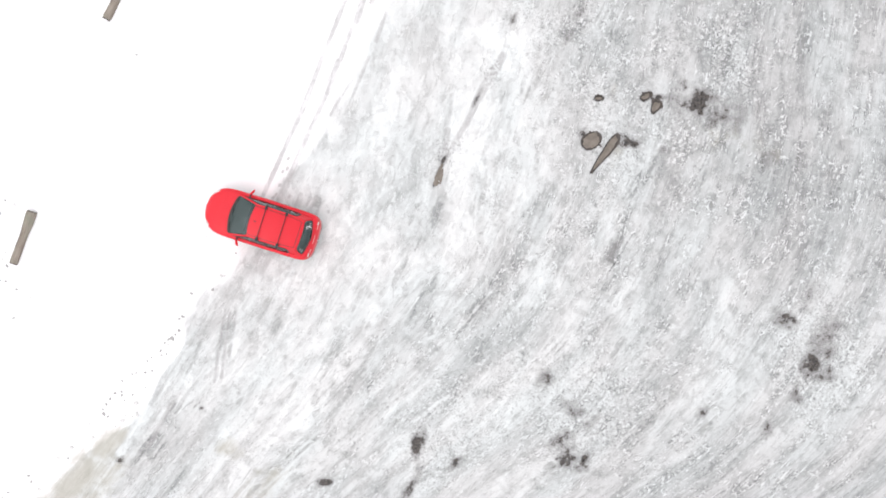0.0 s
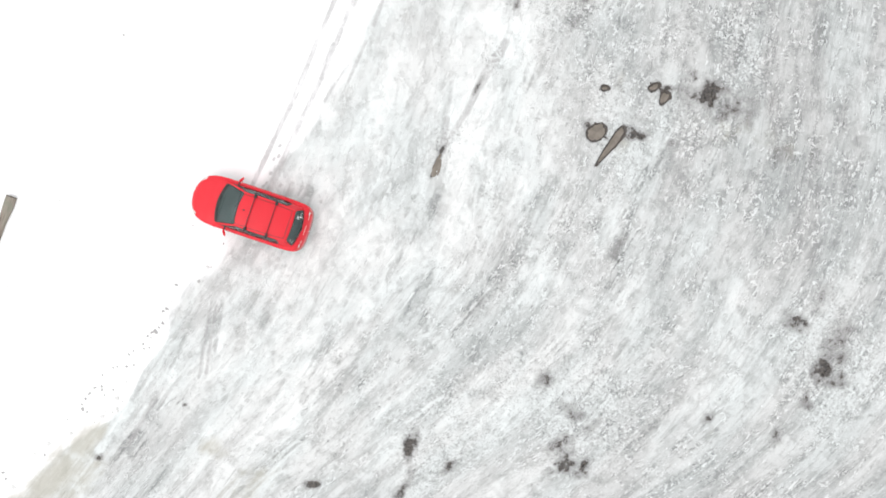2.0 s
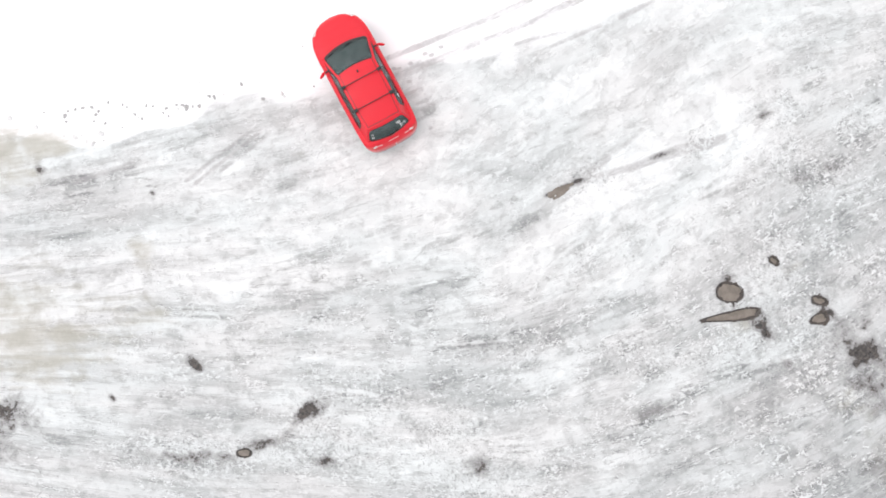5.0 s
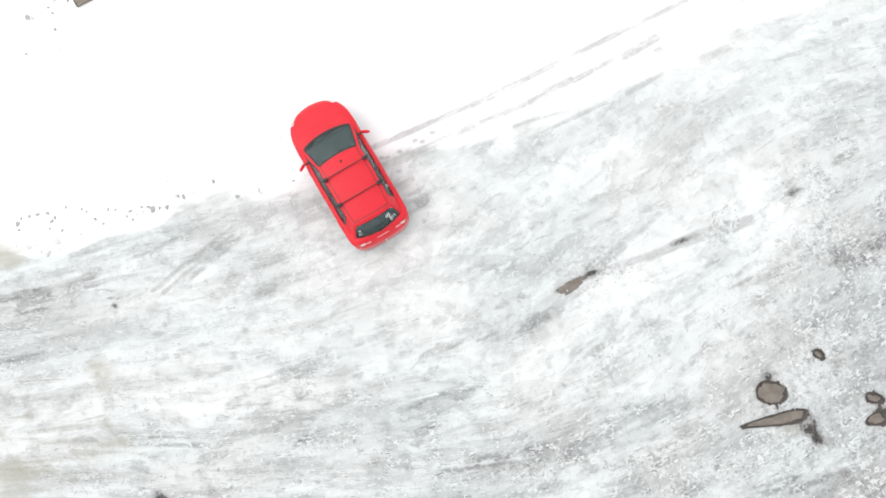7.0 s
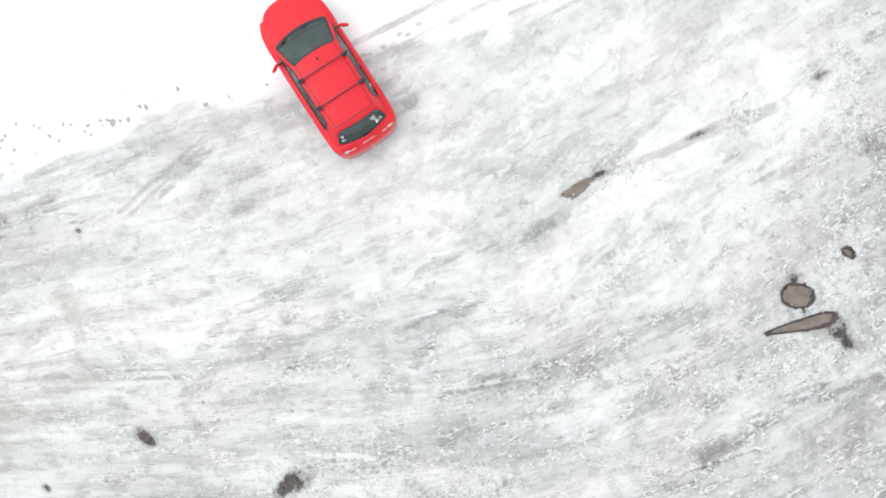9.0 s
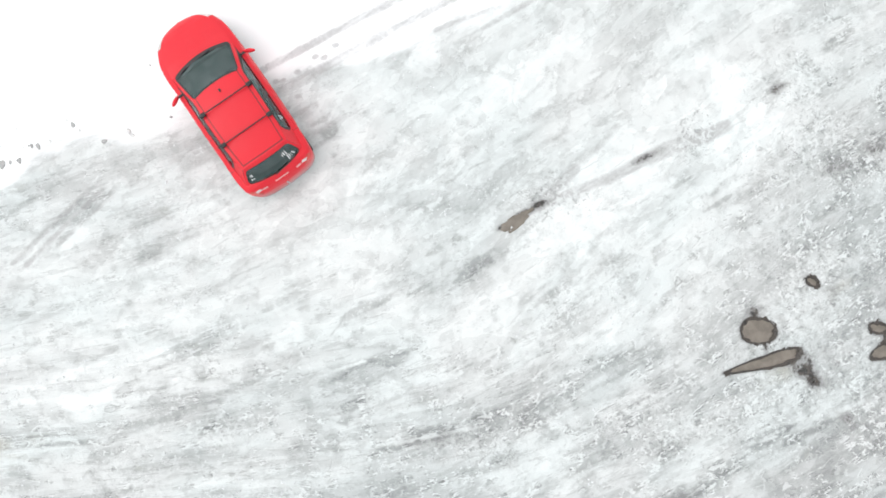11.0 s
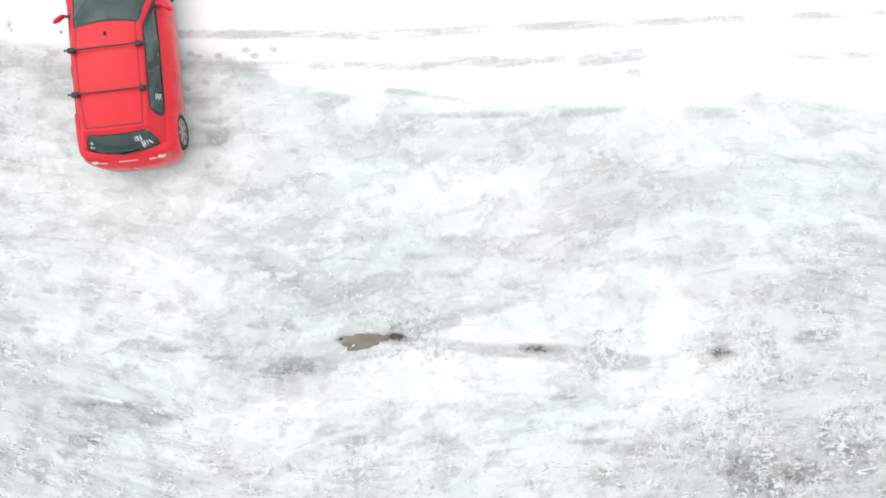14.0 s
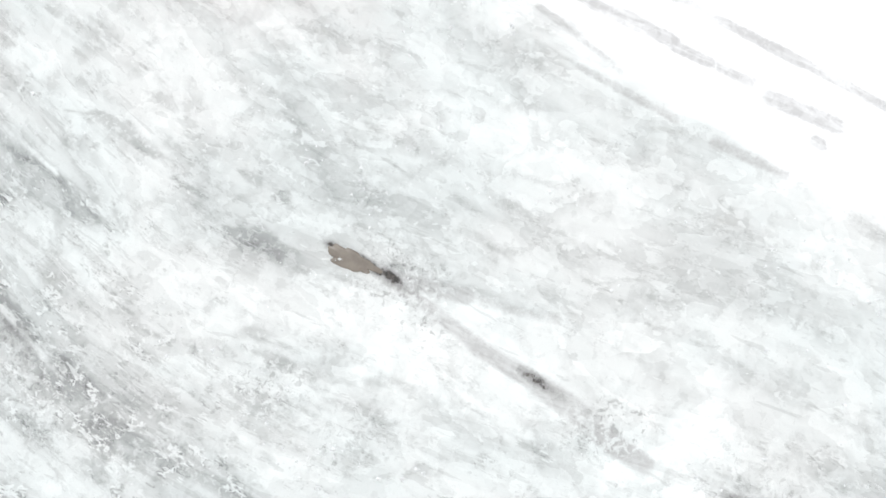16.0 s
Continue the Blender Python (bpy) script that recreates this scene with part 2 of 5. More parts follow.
    # bare ice in the ruts
    worn = m.math("ADD", m.math("MULTIPLY", streak, 0.45), m.math("MULTIPLY", crumb, 0.3))
    worn = m.math("ADD", worn, m.math("MULTIPLY", mottle, 0.25))
    rut = m.ramp(m.math("ADD", m.attr("rut"), m.math("MULTIPLY", m.math("SUBTRACT", worn, 0.5), 2.6)), 0.15, 0.9)
    rut = m.math("MULTIPLY", rut, m.ramp(m.attr("rut"), 0.02, 0.2))
    rut = m.math("MULTIPLY", rut, m.ramp(m.noise(m.scaled(flow, 7.0, 0.9), 1.0, 6, 0.62, 0.4), 0.40, 0.58, 0.65, 1.15))
    rut = m.math("MULTIPLY", rut, m.ramp(m.math("ADD", m.math("MULTIPLY", chip, 0.6), m.math("MULTIPLY", mottle, 0.4)), 0.46, 0.545, 1.0, m.ramp(flakes, 0.1, 0.5, 0.8, 0.25)))
    color = m.mix(m.math("MULTIPLY", rut, 0.62), color, (0.348, 0.340, 0.342))
    # soaked patches where the ice has thawed to the ground
    soak = m.math("ADD", m.attr("wet"), m.math("MULTIPLY", m.math("SUBTRACT", lump, 0.5), 1.1))
    soak = m.math("ADD", soak, m.math("MULTIPLY", m.math("SUBTRACT", mottle, 0.5), 1.1))
    soak = m.math("ADD", soak, m.math("MULTIPLY", m.math("SUBTRACT", crumb, 0.5), 0.9))
    color = m.mix(m.ramp(m.attr("wet"), 0.05, 0.8, 0.0, 0.24), color, (0.235, 0.218, 0.205))
    damp = m.math("MULTIPLY", m.ramp(soak, 0.08, 0.72), m.ramp(m.attr("wet"), 0.02, 0.3))
    color = m.mix(m.math("MULTIPLY", damp, 0.55), color, (0.192, 0.187, 0.187))
    wet = m.math("MULTIPLY", m.ramp(soak, 0.60, 0.86), m.ramp(m.attr("wet"), 0.1, 0.35))
    color = m.mix(m.math("MULTIPLY", wet, 0.95), color, m.mix(m.ramp(chip, 0.40, 0.62), (0.022, 0.019, 0.018), (0.085, 0.072, 0.062)))
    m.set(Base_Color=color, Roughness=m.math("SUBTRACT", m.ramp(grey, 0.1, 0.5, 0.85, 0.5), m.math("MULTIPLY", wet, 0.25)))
    h = m.math("ADD", m.math("MULTIPLY", crumb, 0.6), m.math("MULTIPLY", m.math("ADD", streak, ridge), 0.5))
    h = m.math("MULTIPLY", h, m.math("SUBTRACT", 1.0, m.math("MULTIPLY", snow, 0.8)))
    m.bump(h, 0.55, 0.03)
    return m.m


def paint_material():
    m = Mat("red_car_paint")
    p = m.spot()
    blotch = m.ramp(m.noise(p, 2.5, 6, 0.65), 0.35, 0.75)
    # grey mixed into the paint towards the sills, so less red bounces onto the snow
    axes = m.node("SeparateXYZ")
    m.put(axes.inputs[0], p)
    sill_grey = m.math("MULTIPLY", m.ramp(axes.outputs[2], 0.25, 0.72, 1.0, 0.0), m.ramp(m.noise(p, 7.0, 6, 0.7), 0.3, 0.6, 0.5, 1.0))
    grime = m.noise(p, 60.0, 3)
    m.set(Base_Color=m.mix(m.math("MULTIPLY", sill_grey, 0.75), m.mix(m.math("MULTIPLY", blotch, 0.25), (0.679, 0.011, 0.024), (0.627, 0.026, 0.039)), (0.42, 0.34, 0.33)), Roughness=m.ramp(m.math("ADD", blotch, grime), 0.4, 1.3, 0.42, 0.6))
    m.b.inputs["Specular IOR Level"].default_value = 0.35
    m.b.inputs["Coat Weight"].default_value, m.b.inputs["Coat Roughness"].default_value = 0.15, 0.2
    return m.m


def glass_material(name, tint):
    m = Mat(name)
    see, shine, both = m.node("BsdfTransparent"), m.node("BsdfGlossy"), m.node("MixShader")
    see.inputs[0].default_value = (*tint, 1)
    shine.inputs["Roughness"].default_value = 0.03
    # blotchy gloss colour painted in place of uneven tree and sky reflections
    blotch = m.noise(m.spot(), 4.0, 6, 0.65, 0.8)
    m.put(shine.inputs["Color"], m.mix(m.ramp(blotch, 0.38, 0.66), (0.46, 0.62, 0.61), (0.76, 0.92, 0.91)))
    f = m.node("Fresnel")
    f.inputs["IOR"].default_value = 2.15
    m.t.links.new(f.outputs[0], both.inputs[0])
    m.t.links.new(see.outputs[0], both.inputs[1])
    m.t.links.new(shine.outputs[0], both.inputs[2])
    m.t.links.new(both.outputs[0], m.t.nodes["Material Output"].inputs["Surface"])
    return m.m


def water_material():
    m = Mat("muddy_water")
    p = m.spot()
    silt = m.ramp(m.noise(p, 3.0, 6, 0.6), 0.3, 0.7)
    m.set(Base_Color=m.mix(silt, (0.148, 0.128, 0.106), (0.218, 0.189, 0.160)), Roughness=0.06)
    m.bump(m.noise(p, 40.0, 2), 0.04, 0.01)
    return m.m


def wood_material():
    m = Mat("weathered_log_wood")
    p = m.spot()
    grain = m.noise(m.scaled(p, 1.2, 16.0, 16.0), 1.0, 6, 0.6)
    patch_ = m.noise(p, 2.2, 5)
    c = m.mix(m.ramp(grain, 0.3, 0.7), (0.17, 0.14, 0.112), (0.34, 0.30, 0.255))
    m.set(Base_Color=m.mix(m.ramp(patch_, 0.4, 0.8), c, (0.235, 0.235, 0.185)), Roughness=0.85)
    m.bump(grain, 0.6, 0.015)
    return m.m


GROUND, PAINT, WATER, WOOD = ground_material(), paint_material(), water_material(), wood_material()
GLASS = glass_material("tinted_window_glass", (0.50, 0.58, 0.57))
BLACK = plain("black_plastic", (0.018, 0.018, 0.019), 0.5)
TRIM = plain("window_seal_rubber", (0.022, 0.024, 0.024), 0.45)
CLOTH = plain("dark_seat_cloth", (0.12, 0.125, 0.13), 0.9, scale=80)
TYRE = plain("tyre_rubber", (0.03, 0.03, 0.031), 0.8, scale=50, bump=0.004)
ALLOY = plain("dusty_silver_alloy", (0.40, 0.39, 0.39), 0.5, 0.5)
PALE_RED = plain("pale_red_mark", (0.78, 0.36, 0.35), 0.2)
LENS = plain("clear_lamp_lens", (0.66, 0.55, 0.54), 0.2)
RED_LENS = plain("red_lamp_lens", (0.62, 0.06, 0.05), 0.1)
WHITE = plain("white_sticker", (0.80, 0.81, 0.81), 0.5)
MUD = plain("wet_dark_mud", (0.055, 0.045, 0.038), 0.45, vary=0.5, scale=25, bump=0.01)
BARK = plain("dark_wet_bark", (0.085, 0.07, 0.058), 0.9, vary=0.4, scale=30, bump=0.008)
SOIL = plain("frozen_soil", (0.42, 0.415, 0.41), 0.9, vary=0.4, scale=25, bump=0.01)
FROSTED = plain("frosted_soil", (0.70, 0.70, 0.695), 0.9, vary=0.3, scale=18, bump=0.01)
ICE = plain("ice_crumb", (0.66, 0.675, 0.68), 0.5, vary=0.25, scale=20)


# ---------------------------------------------------------------- building helpers
def part(name, bm, material, parent, label=""):
    """Links a bmesh as one smooth mesh object under a thing or a part."""
    me = bpy.data.meshes.new(name)
    bmesh.ops.recalc_face_normals(bm, faces=bm.faces)
    for f in bm.faces:
        f.smooth = True
    bm.to_mesh(me)
    bm.free()
    me.materials.append(material)
    me.set_sharp_from_angle(angle=radians(38))
    ob = new(name, me)
    ob.parent = parent
    if label:
        tagged(ob, label)
    return ob


def sheet(fn, us, vs, thick=0.0, skip=None):
    """A grid of fn(u, v); thick gives it depth along its normals; skip(u, v) leaves faces out."""
    bm = bmesh.new()
    rows = [[bm.verts.new(fn(u, v)) for v in vs] for u in us]
    for i in range(len(us) - 1):
        for j in range(len(vs) - 1):
            if skip and skip((us[i] + us[i + 1]) / 2, (vs[j] + vs[j + 1]) / 2):
                continue
            bm.faces.new((rows[i][j], rows[i + 1][j], rows[i + 1][j + 1], rows[i][j + 1]))
    loose = [v for v in bm.verts if not v.link_faces]
    bmesh.ops.delete(bm, geom=loose, context="VERTS")
    if thick:
        bm.normal_update()
        bmesh.ops.recalc_face_normals(bm, faces=bm.faces)
        bmesh.ops.solidify(bm, geom=bm.faces[:], thickness=thick)
    return bm


def box(sx, sy, sz, at=(0, 0, 0), bevel=0.01, turn=None):
    bm = bmesh.new()
    bmesh.ops.create_cube(bm, size=1)
    bmesh.ops.scale(bm, vec=(sx, sy, sz), verts=bm.verts)
    if bevel:
        bmesh.ops.bevel(bm, geom=bm.edges[:], offset=bevel, segments=3, profile=0.5, affect="EDGES")
    bmesh.ops.transform(bm, matrix=Matrix.Translation(at) @ (turn or Matrix()), verts=bm.verts)
    return bm


def spun(profile, steps=40):
    """A ring solid: a closed profile of (radius, y) turned about the y axis."""
    bm = bmesh.new()
    rings = [[bm.verts.new((r * math.cos(a), y, r * math.sin(a))) for r, y in profile] for a in np.linspace(0, 2 * math.pi, steps, endpoint=False)]
    n = len(profile)
    for i in range(steps):
        for j in range(n):
            bm.faces.new((rings[i][j], rings[(i + 1) % steps][j], rings[(i + 1) % steps][(j + 1) % n], rings[i][(j + 1) % n]))
    return bm


def join(bm, other):
    me = bpy.data.meshes.new("tmp")
    other.to_mesh(me)
    other.free()
    bm.from_mesh(me)
    bpy.data.meshes.remove(me)
    return bm


def steps(a, b, n):
    return [a + (b - a) * i / n for i in range(n + 1)]


def smooth01(x):
    x = np.clip(x, 0, 1)
    return x * x * (3 - 2 * x)


LATTICE = np.random.RandomState(7).rand(256, 256)


def vnoise(x, y):
    """Smooth value noise on arrays, one lump a unit."""
    i, j = np.floor(x).astype(int), np.floor(y).astype(int)
    u, v = smooth01(x - i), smooth01(y - j)
    g = lambda a, b: LATTICE[a % 256, b % 256]
    return (g(i, j) * (1 - u) + g(i + 1, j) * u) * (1 - v) + (g(i, j + 1) * (1 - u) + g(i + 1, j + 1) * u) * v


def fbm(x, y, octaves=4):
    out, gain, total = 0 * x, 1.0, 0.0
    for n in range(octaves):
        out, total = out + gain * vnoise(x * 2**n + 31 * n, y * 2**n + 17 * n), total + gain
        gain *= 0.5
    return out / total


# ---------------------------------------------------------------- ground
# edge of the clean snow: y, x
EDGE = [(-60, -62), (-14, -19), (-8.8, -13.5), (-8.2, -13.1), (-7.27, -12.15), (-6.5, -11.3), (-6.2, -10.6), (-5.3, -9.95), (-4.1, -9.2), (-3.6, -9.0), (-2.5, -8.55), (-1.77, -8.15), (-1.16, -7.6), (-0.3, -6.8), (1.0, -6.2), (2.2, -5.5), (3.0, -4.7), (3.6, -4.15), (4.6, -3.5), (5.7, -2.98), (6.75, -2.48), (8.56, -1.68), (10.44, -0.95), (16, 1.5), (60, 15.2)]
# the way the tyre paths run, as cubics in x / 15 and y / 15: metres across them and along them
FLOW = [(0, 1), (0, 2), (0, 3), (1, 0), (1, 1), (1, 2), (2, 0), (2, 1), (3, 0)]
ACROSS = [-5.96, 3.44, -2.94, 10.59, -0.55, 1.37, -0.19, 1.52, 0.65]
ALONG = [12.7, 2.89, -3.1, 7.3, -3.38, 0.61, 0.55, 0.0, -1.9]

# x, y, half length, half width, turn in degrees, strength: ground thawed dark and wet
SOAKED = [
    (7.45, 3.95, 0.33, 0.16, 8, 0.95), (5.8, 4.42, 0.12, 0.08, 40, 0.6), (0.7, 3.3, 0.26, 0.07, 66, 0.8), (0.56, 3.02, 0.2, 0.04, 66, 0.8),
    (0.36, 2.42, 0.09, 0.05, 66, 0.9), (6.36, 3.9, 0.14, 0.04, -50, 1.1), (8.3, 5.55, 0.15, 0.07, -40, 1.0), (10.0, 5.48, 0.44, 0.28, -5, 1.05),
    (9.45, 6.1, 0.12, 0.12, 0, 0.7), (9.4, 5.4, 0.3, 0.15, 20, 0.65), (10.85, 5.1, 0.2, 0.5, -25, 0.42), (11.2, 4.9, 0.5, 0.5, 0, 0.42),
    (12.25, 5.05, 0.2, 0.3, 0, 0.45), (10.85, 4.95, 0.45, 0.2, 35, 0.75), (12.6, 3.5, 0.25, 0.4, 0, 0.4),
]
SOAKED += [
    (9.12, 5.4, 0.25, 0.4, 0, 0.55), (11.6, 5.1, 0.25, 0.3, 0, 0.5), (14.13, -4.02, 0.42, 0.22, 60, 0.95), (13.2, -2.4, 0.36, 0.22, -20, 0.75),
    (14.5, -3.1, 0.8, 0.35, 60, 0.6), (14.9, -3.6, 0.3, 0.2, 45, 0.75), (14.6, -4.5, 0.35, 0.2, 20, 0.6), (13.51, -5.22, 0.16, 0.26, 0, 0.65),
    (12.43, -6.5, 0.3, 0.2, 30, 0.6), (10.1, -5.8, 0.2, 0.14, 30, 0.6), (5.0, -6.8, 0.42, 0.2, 20, 0.85), (5.16, -7.5, 0.42, 0.17, 60, 0.85),
    (5.83, -7.58, 0.32, 0.17, 45, 0.8), (6.1, -6.15, 0.3, 0.15, 50, 0.65),
]
SOAKED += [
    (5.4, -5.6, 0.35, 0.2, -30, 0.7), (4.4, -4.6, 0.35, 0.15, -30, 0.55), (4.5, -7.95, 0.3, 0.15, 40, 0.6),
]
SOAKED += [
    (-0.2, -7.0, 0.5, 0.13, 75, 0.9), (1.14, -7.62, 0.26, 0.12, 40, 0.9), (1.95, 5.6, 0.3, 0.06, 62, 0.72), (3.2, 8.48, 0.17, 0.08, 50, 0.7),
    (4.88, 12.3, 0.14, 0.1, 50, 0.7), (5.6, 8.65, 0.3, 0.12, 60, 0.46), (5.3, 7.9, 0.4, 0.1, 60, 0.42), (8.66, 3.69, 0.16, 0.1, 0, 0.65),
    (5.76, 4.27, 0.09, 0.05, 40, 0.85), (8.2, 5.72, 0.2, 0.1, -20, 0.95), (8.55, 5.55, 0.16, 0.12, 30, 0.95), (7.3, 4.1, 0.3, 0.12, -20, 0.7),
    (-3.62, -8.28, 0.2, 0.12, 30, 0.85), (-1.9, -10.4, 0.95, 0.14, 42, 0.7),
]
SOAKED += [
    (-1.1, -9.6, 0.6, 0.12, 45, 0.6), (-0.5, -8.6, 0.8, 0.12, 66, 0.62), (-0.25, -7.6, 0.5, 0.1, 85, 0.5), (-6.85, -13.5, 0.9, 0.3, 35, 0.95),
    (-6.4, -14.6, 0.7, 0.4, 50, 1.0),
]
SOAKED += [
    (-4.63, -10.7, 0.1, 0.06, 0, 0.75), (4.2, -4.5, 0.28, 0.2, 60, 0.5), (-10.9, -7.48, 0.11, 0.08, 20, 0.65), (-8.0, -5.6, 0.06, 0.05, 0, 0.75),
    (2.1, -2.05, 0.75, 0.12, 44, 0.34), (6.9, 0.05, 0.5, 0.14, 68, 0.42), (10.08, -5.8, 0.14, 0.12, 0, 0.7), (14.0, -1.6, 0.5, 0.3, 60, 0.45),
]
SOAKED += [
    (7.39, 4.49, 0.3, 0.16, 20, 0.4), (6.28, 4.50, 0.16, 0.1, 0, 0.42), (5.75, 4.31, 0.13, 0.09, 30, 0.85), (6.85, 5.63, 0.2, 0.12, 0, 0.36),
    (7.31, 3.91, 0.12, 0.1, 0, 1.0), (7.61, 3.88, 0.14, 0.07, -40, 0.9),
]
# x, y to x, y, half width, strength: ruts of bare grey ice, and one painted car shadow
RUTS = [
    (-5.9, 1.8, -4.42, 5.07, 0.085, 0.84), (-4.42, 5.07, -3.68, 7.0, 0.085, 0.96), (-3.68, 7.0, -2.0, 11.2, 0.075, 0.88), (-5.4, 1.5, -4.09, 4.44, 0.1, 0.68),
    (-4.09, 4.44, -3.5, 5.72, 0.095, 0.78), (-3.5, 5.72, -3.1, 6.89, 0.1, 0.98), (-3.02, 6.92, -2.85, 7.45, 0.085, 0.84), (-2.8, 7.6, -2.62, 8.05, 0.085, 0.78),
    (-2.44, 8.31, -2.15, 9.29, 0.11, 0.98), (-2.1, 9.4, -1.3, 11.0, 0.07, 0.52), (-1.9, 9.0, -1.86, 9.08, 0.08, 0.94), (-1.75, 7.63, -1.39, 8.65, 0.08, 0.62),
    (-2.6, 5.6, -2.01, 7.04, 0.06, 0.64), (-3.4, 4.95, -2.6, 6.2, 0.05, 0.52),
]
RUTS += [
    (0.66, 3.2, 1.5, 4.62, 0.10, 0.9), (1.5, 4.62, 1.93, 5.58, 0.12, 0.95), (1.93, 5.58, 2.86, 7.12, 0.14, 1.05), (0.68, 3.3, 0.86, 4.42, 0.1, 0.95),
    (0.86, 4.42, 1.03, 5.7, 0.08, 0.5), (-7.55, -4.67, -7.22, -2.35, 0.06, 0.75), (-7.3, -4.5, -7.0, -2.1, 0.06, 0.75), (-7.0, -3.7, -6.75, -2.2, 0.05, 0.6),
    # the strip from (-4.9, -0.5) is shadow painted at the car's rear wheel
    (-9.9, -7.0, -9.05, -5.45, 0.1, 0.7), (-4.9, -0.5, -4.5, 0.6, 0.2, 0.5), (-4.5, 0.7, -4.2, 1.4, 0.12, 0.45),
    (-4.82, 1.26, -4.46, 2.11, 0.06, 0.55), (-4.16, 1.39, -3.69, 2.51, 0.07, 0.5), (-3.92, 1.25, -3.58, 1.96, 0.06, 0.45), (-3.47, 1.41, -3.13, 2.19, 0.05, 0.4),
]
# the outer ruts run on along the snow
RUTS += [(-2.0, 11.2, 0.5, 17.4, 0.065, 0.8), (-1.3, 11.0, 0.9, 16.4, 0.075, 0.6)]
# single footmarks between the ruts
RUTS += [
    (-5.47, 1.93, -5.44, 1.98, 0.045, 1.0), (-5.36, 2.04, -5.33, 2.09, 0.045, 1.0), (-5.22, 2.38, -5.19, 2.43, 0.045, 1.0), (-5.11, 2.87, -5.08, 2.92, 0.045, 1.0),
    (-4.95, 2.98, -4.92, 3.03, 0.045, 1.0), (-4.89, 1.97, -4.86, 2.02, 0.045, 1.0), (-4.91, 3.34, -4.88, 3.39, 0.045, 1.0), (-4.91, 1.63, -4.88, 1.68, 0.045, 1.0),
]
# x, y to x, y, half width, strength: ice scraped grey by tyres; below nought, snow swept clean
STROKES = [
    (-7.78, -10.98, -6.59, -9.98, 0.038, 0.42), (-5.35, -12.87, -4.46, -12.46, 0.151, 0.45), (-11.01, -7.85, -10.25, -6.70, 0.268, 0.25), (-10.90, -6.98, -8.67, -3.69, 0.068, 0.30),
    (-10.72, -7.85, -9.42, -6.29, 0.113, 0.50), (-10.72, -7.29, -8.10, -2.99, 0.357, 0.20), (-9.98, -7.56, -9.31, -6.39, 0.196, 0.55), (-9.61, -9.03, -8.40, -7.60, 0.060, 0.35),
    (-9.46, -8.96, -8.36, -7.74, 0.143, 0.40), (-9.38, -6.33, -7.99, -4.41, 0.091, 0.30), (-9.31, -6.39, -8.99, -5.05, 0.161, 0.35), (-9.21, -5.73, -8.92, -5.13, 0.143, 0.45),
    (-8.95, -5.35, -7.85, -2.87, 0.071, 0.35), (-7.27, -9.26, -7.08, -8.77, 0.151, 0.35), (-7.25, -8.82, -7.44, -8.17, 0.151, 0.14),
]
STROKES += [
    (-7.18, -8.72, -7.12, -7.96, 0.107, 0.30), (-5.61, -5.57, -5.09, -4.24, 0.085, 0.22), (-5.58, -7.90, -4.72, -7.23, 0.038, 0.50), (-5.47, -8.14, -3.69, -6.53, 0.080, 0.50),
    (-5.42, -7.79, -4.01, -6.60, 0.037, 0.50), (-4.97, -5.38, -4.54, -4.55, 0.073, 0.33), (-4.91, -8.23, -4.32, -8.00, 0.146, 0.40), (-4.77, -9.43, -4.07, -8.61, 0.045, 0.35),
    (-4.33, -7.19, -3.61, -6.52, 0.049, 0.35), (-3.59, -6.15, -2.84, -5.31, 0.134, 0.45), (-3.57, -7.12, -3.45, -6.35, 0.113, 0.35), (-3.55, -6.47, -3.10, -5.61, 0.136, 0.42),
    (-3.53, -6.37, -2.69, -4.31, 0.268, 0.30), (-3.49, -7.46, -3.42, -6.76, 0.061, 0.33), (-3.37, -7.06, -3.38, -6.42, 0.079, 0.40),
]
STROKES += [
    (-3.33, -5.33, -3.31, -4.52, 0.079, 0.40), (-3.29, -6.53, -3.24, -6.00, 0.061, 0.35), (-3.28, -7.02, -3.29, -5.95, 0.125, 0.30), (-3.17, -5.61, -2.35, -4.09, 0.196, 0.38),
    (-3.04, -5.67, -3.27, -4.53, 0.098, 0.38), (-2.93, -5.40, -2.18, -4.18, 0.171, 0.42), (-2.73, -5.10, -2.09, -4.01, 0.151, 0.38), (-2.06, -5.12, -1.88, -4.56, 0.073, 0.50),
    (-0.61, -6.49, 0.77, -5.31, 0.045, 0.40), (0.33, -6.17, 1.88, -4.28, 0.091, 0.33), (0.89, -6.68, 0.52, -6.15, 0.060, 0.22), (2.47, -5.36, 2.86, -5.12, 0.212, 0.38),
    (6.97, -7.34, 8.85, -5.53, 0.161, 0.38), (8.85, -5.53, 11.78, -3.32, 0.143, 0.20), (10.46, -6.29, 11.94, -4.83, 0.143, 0.35),
]
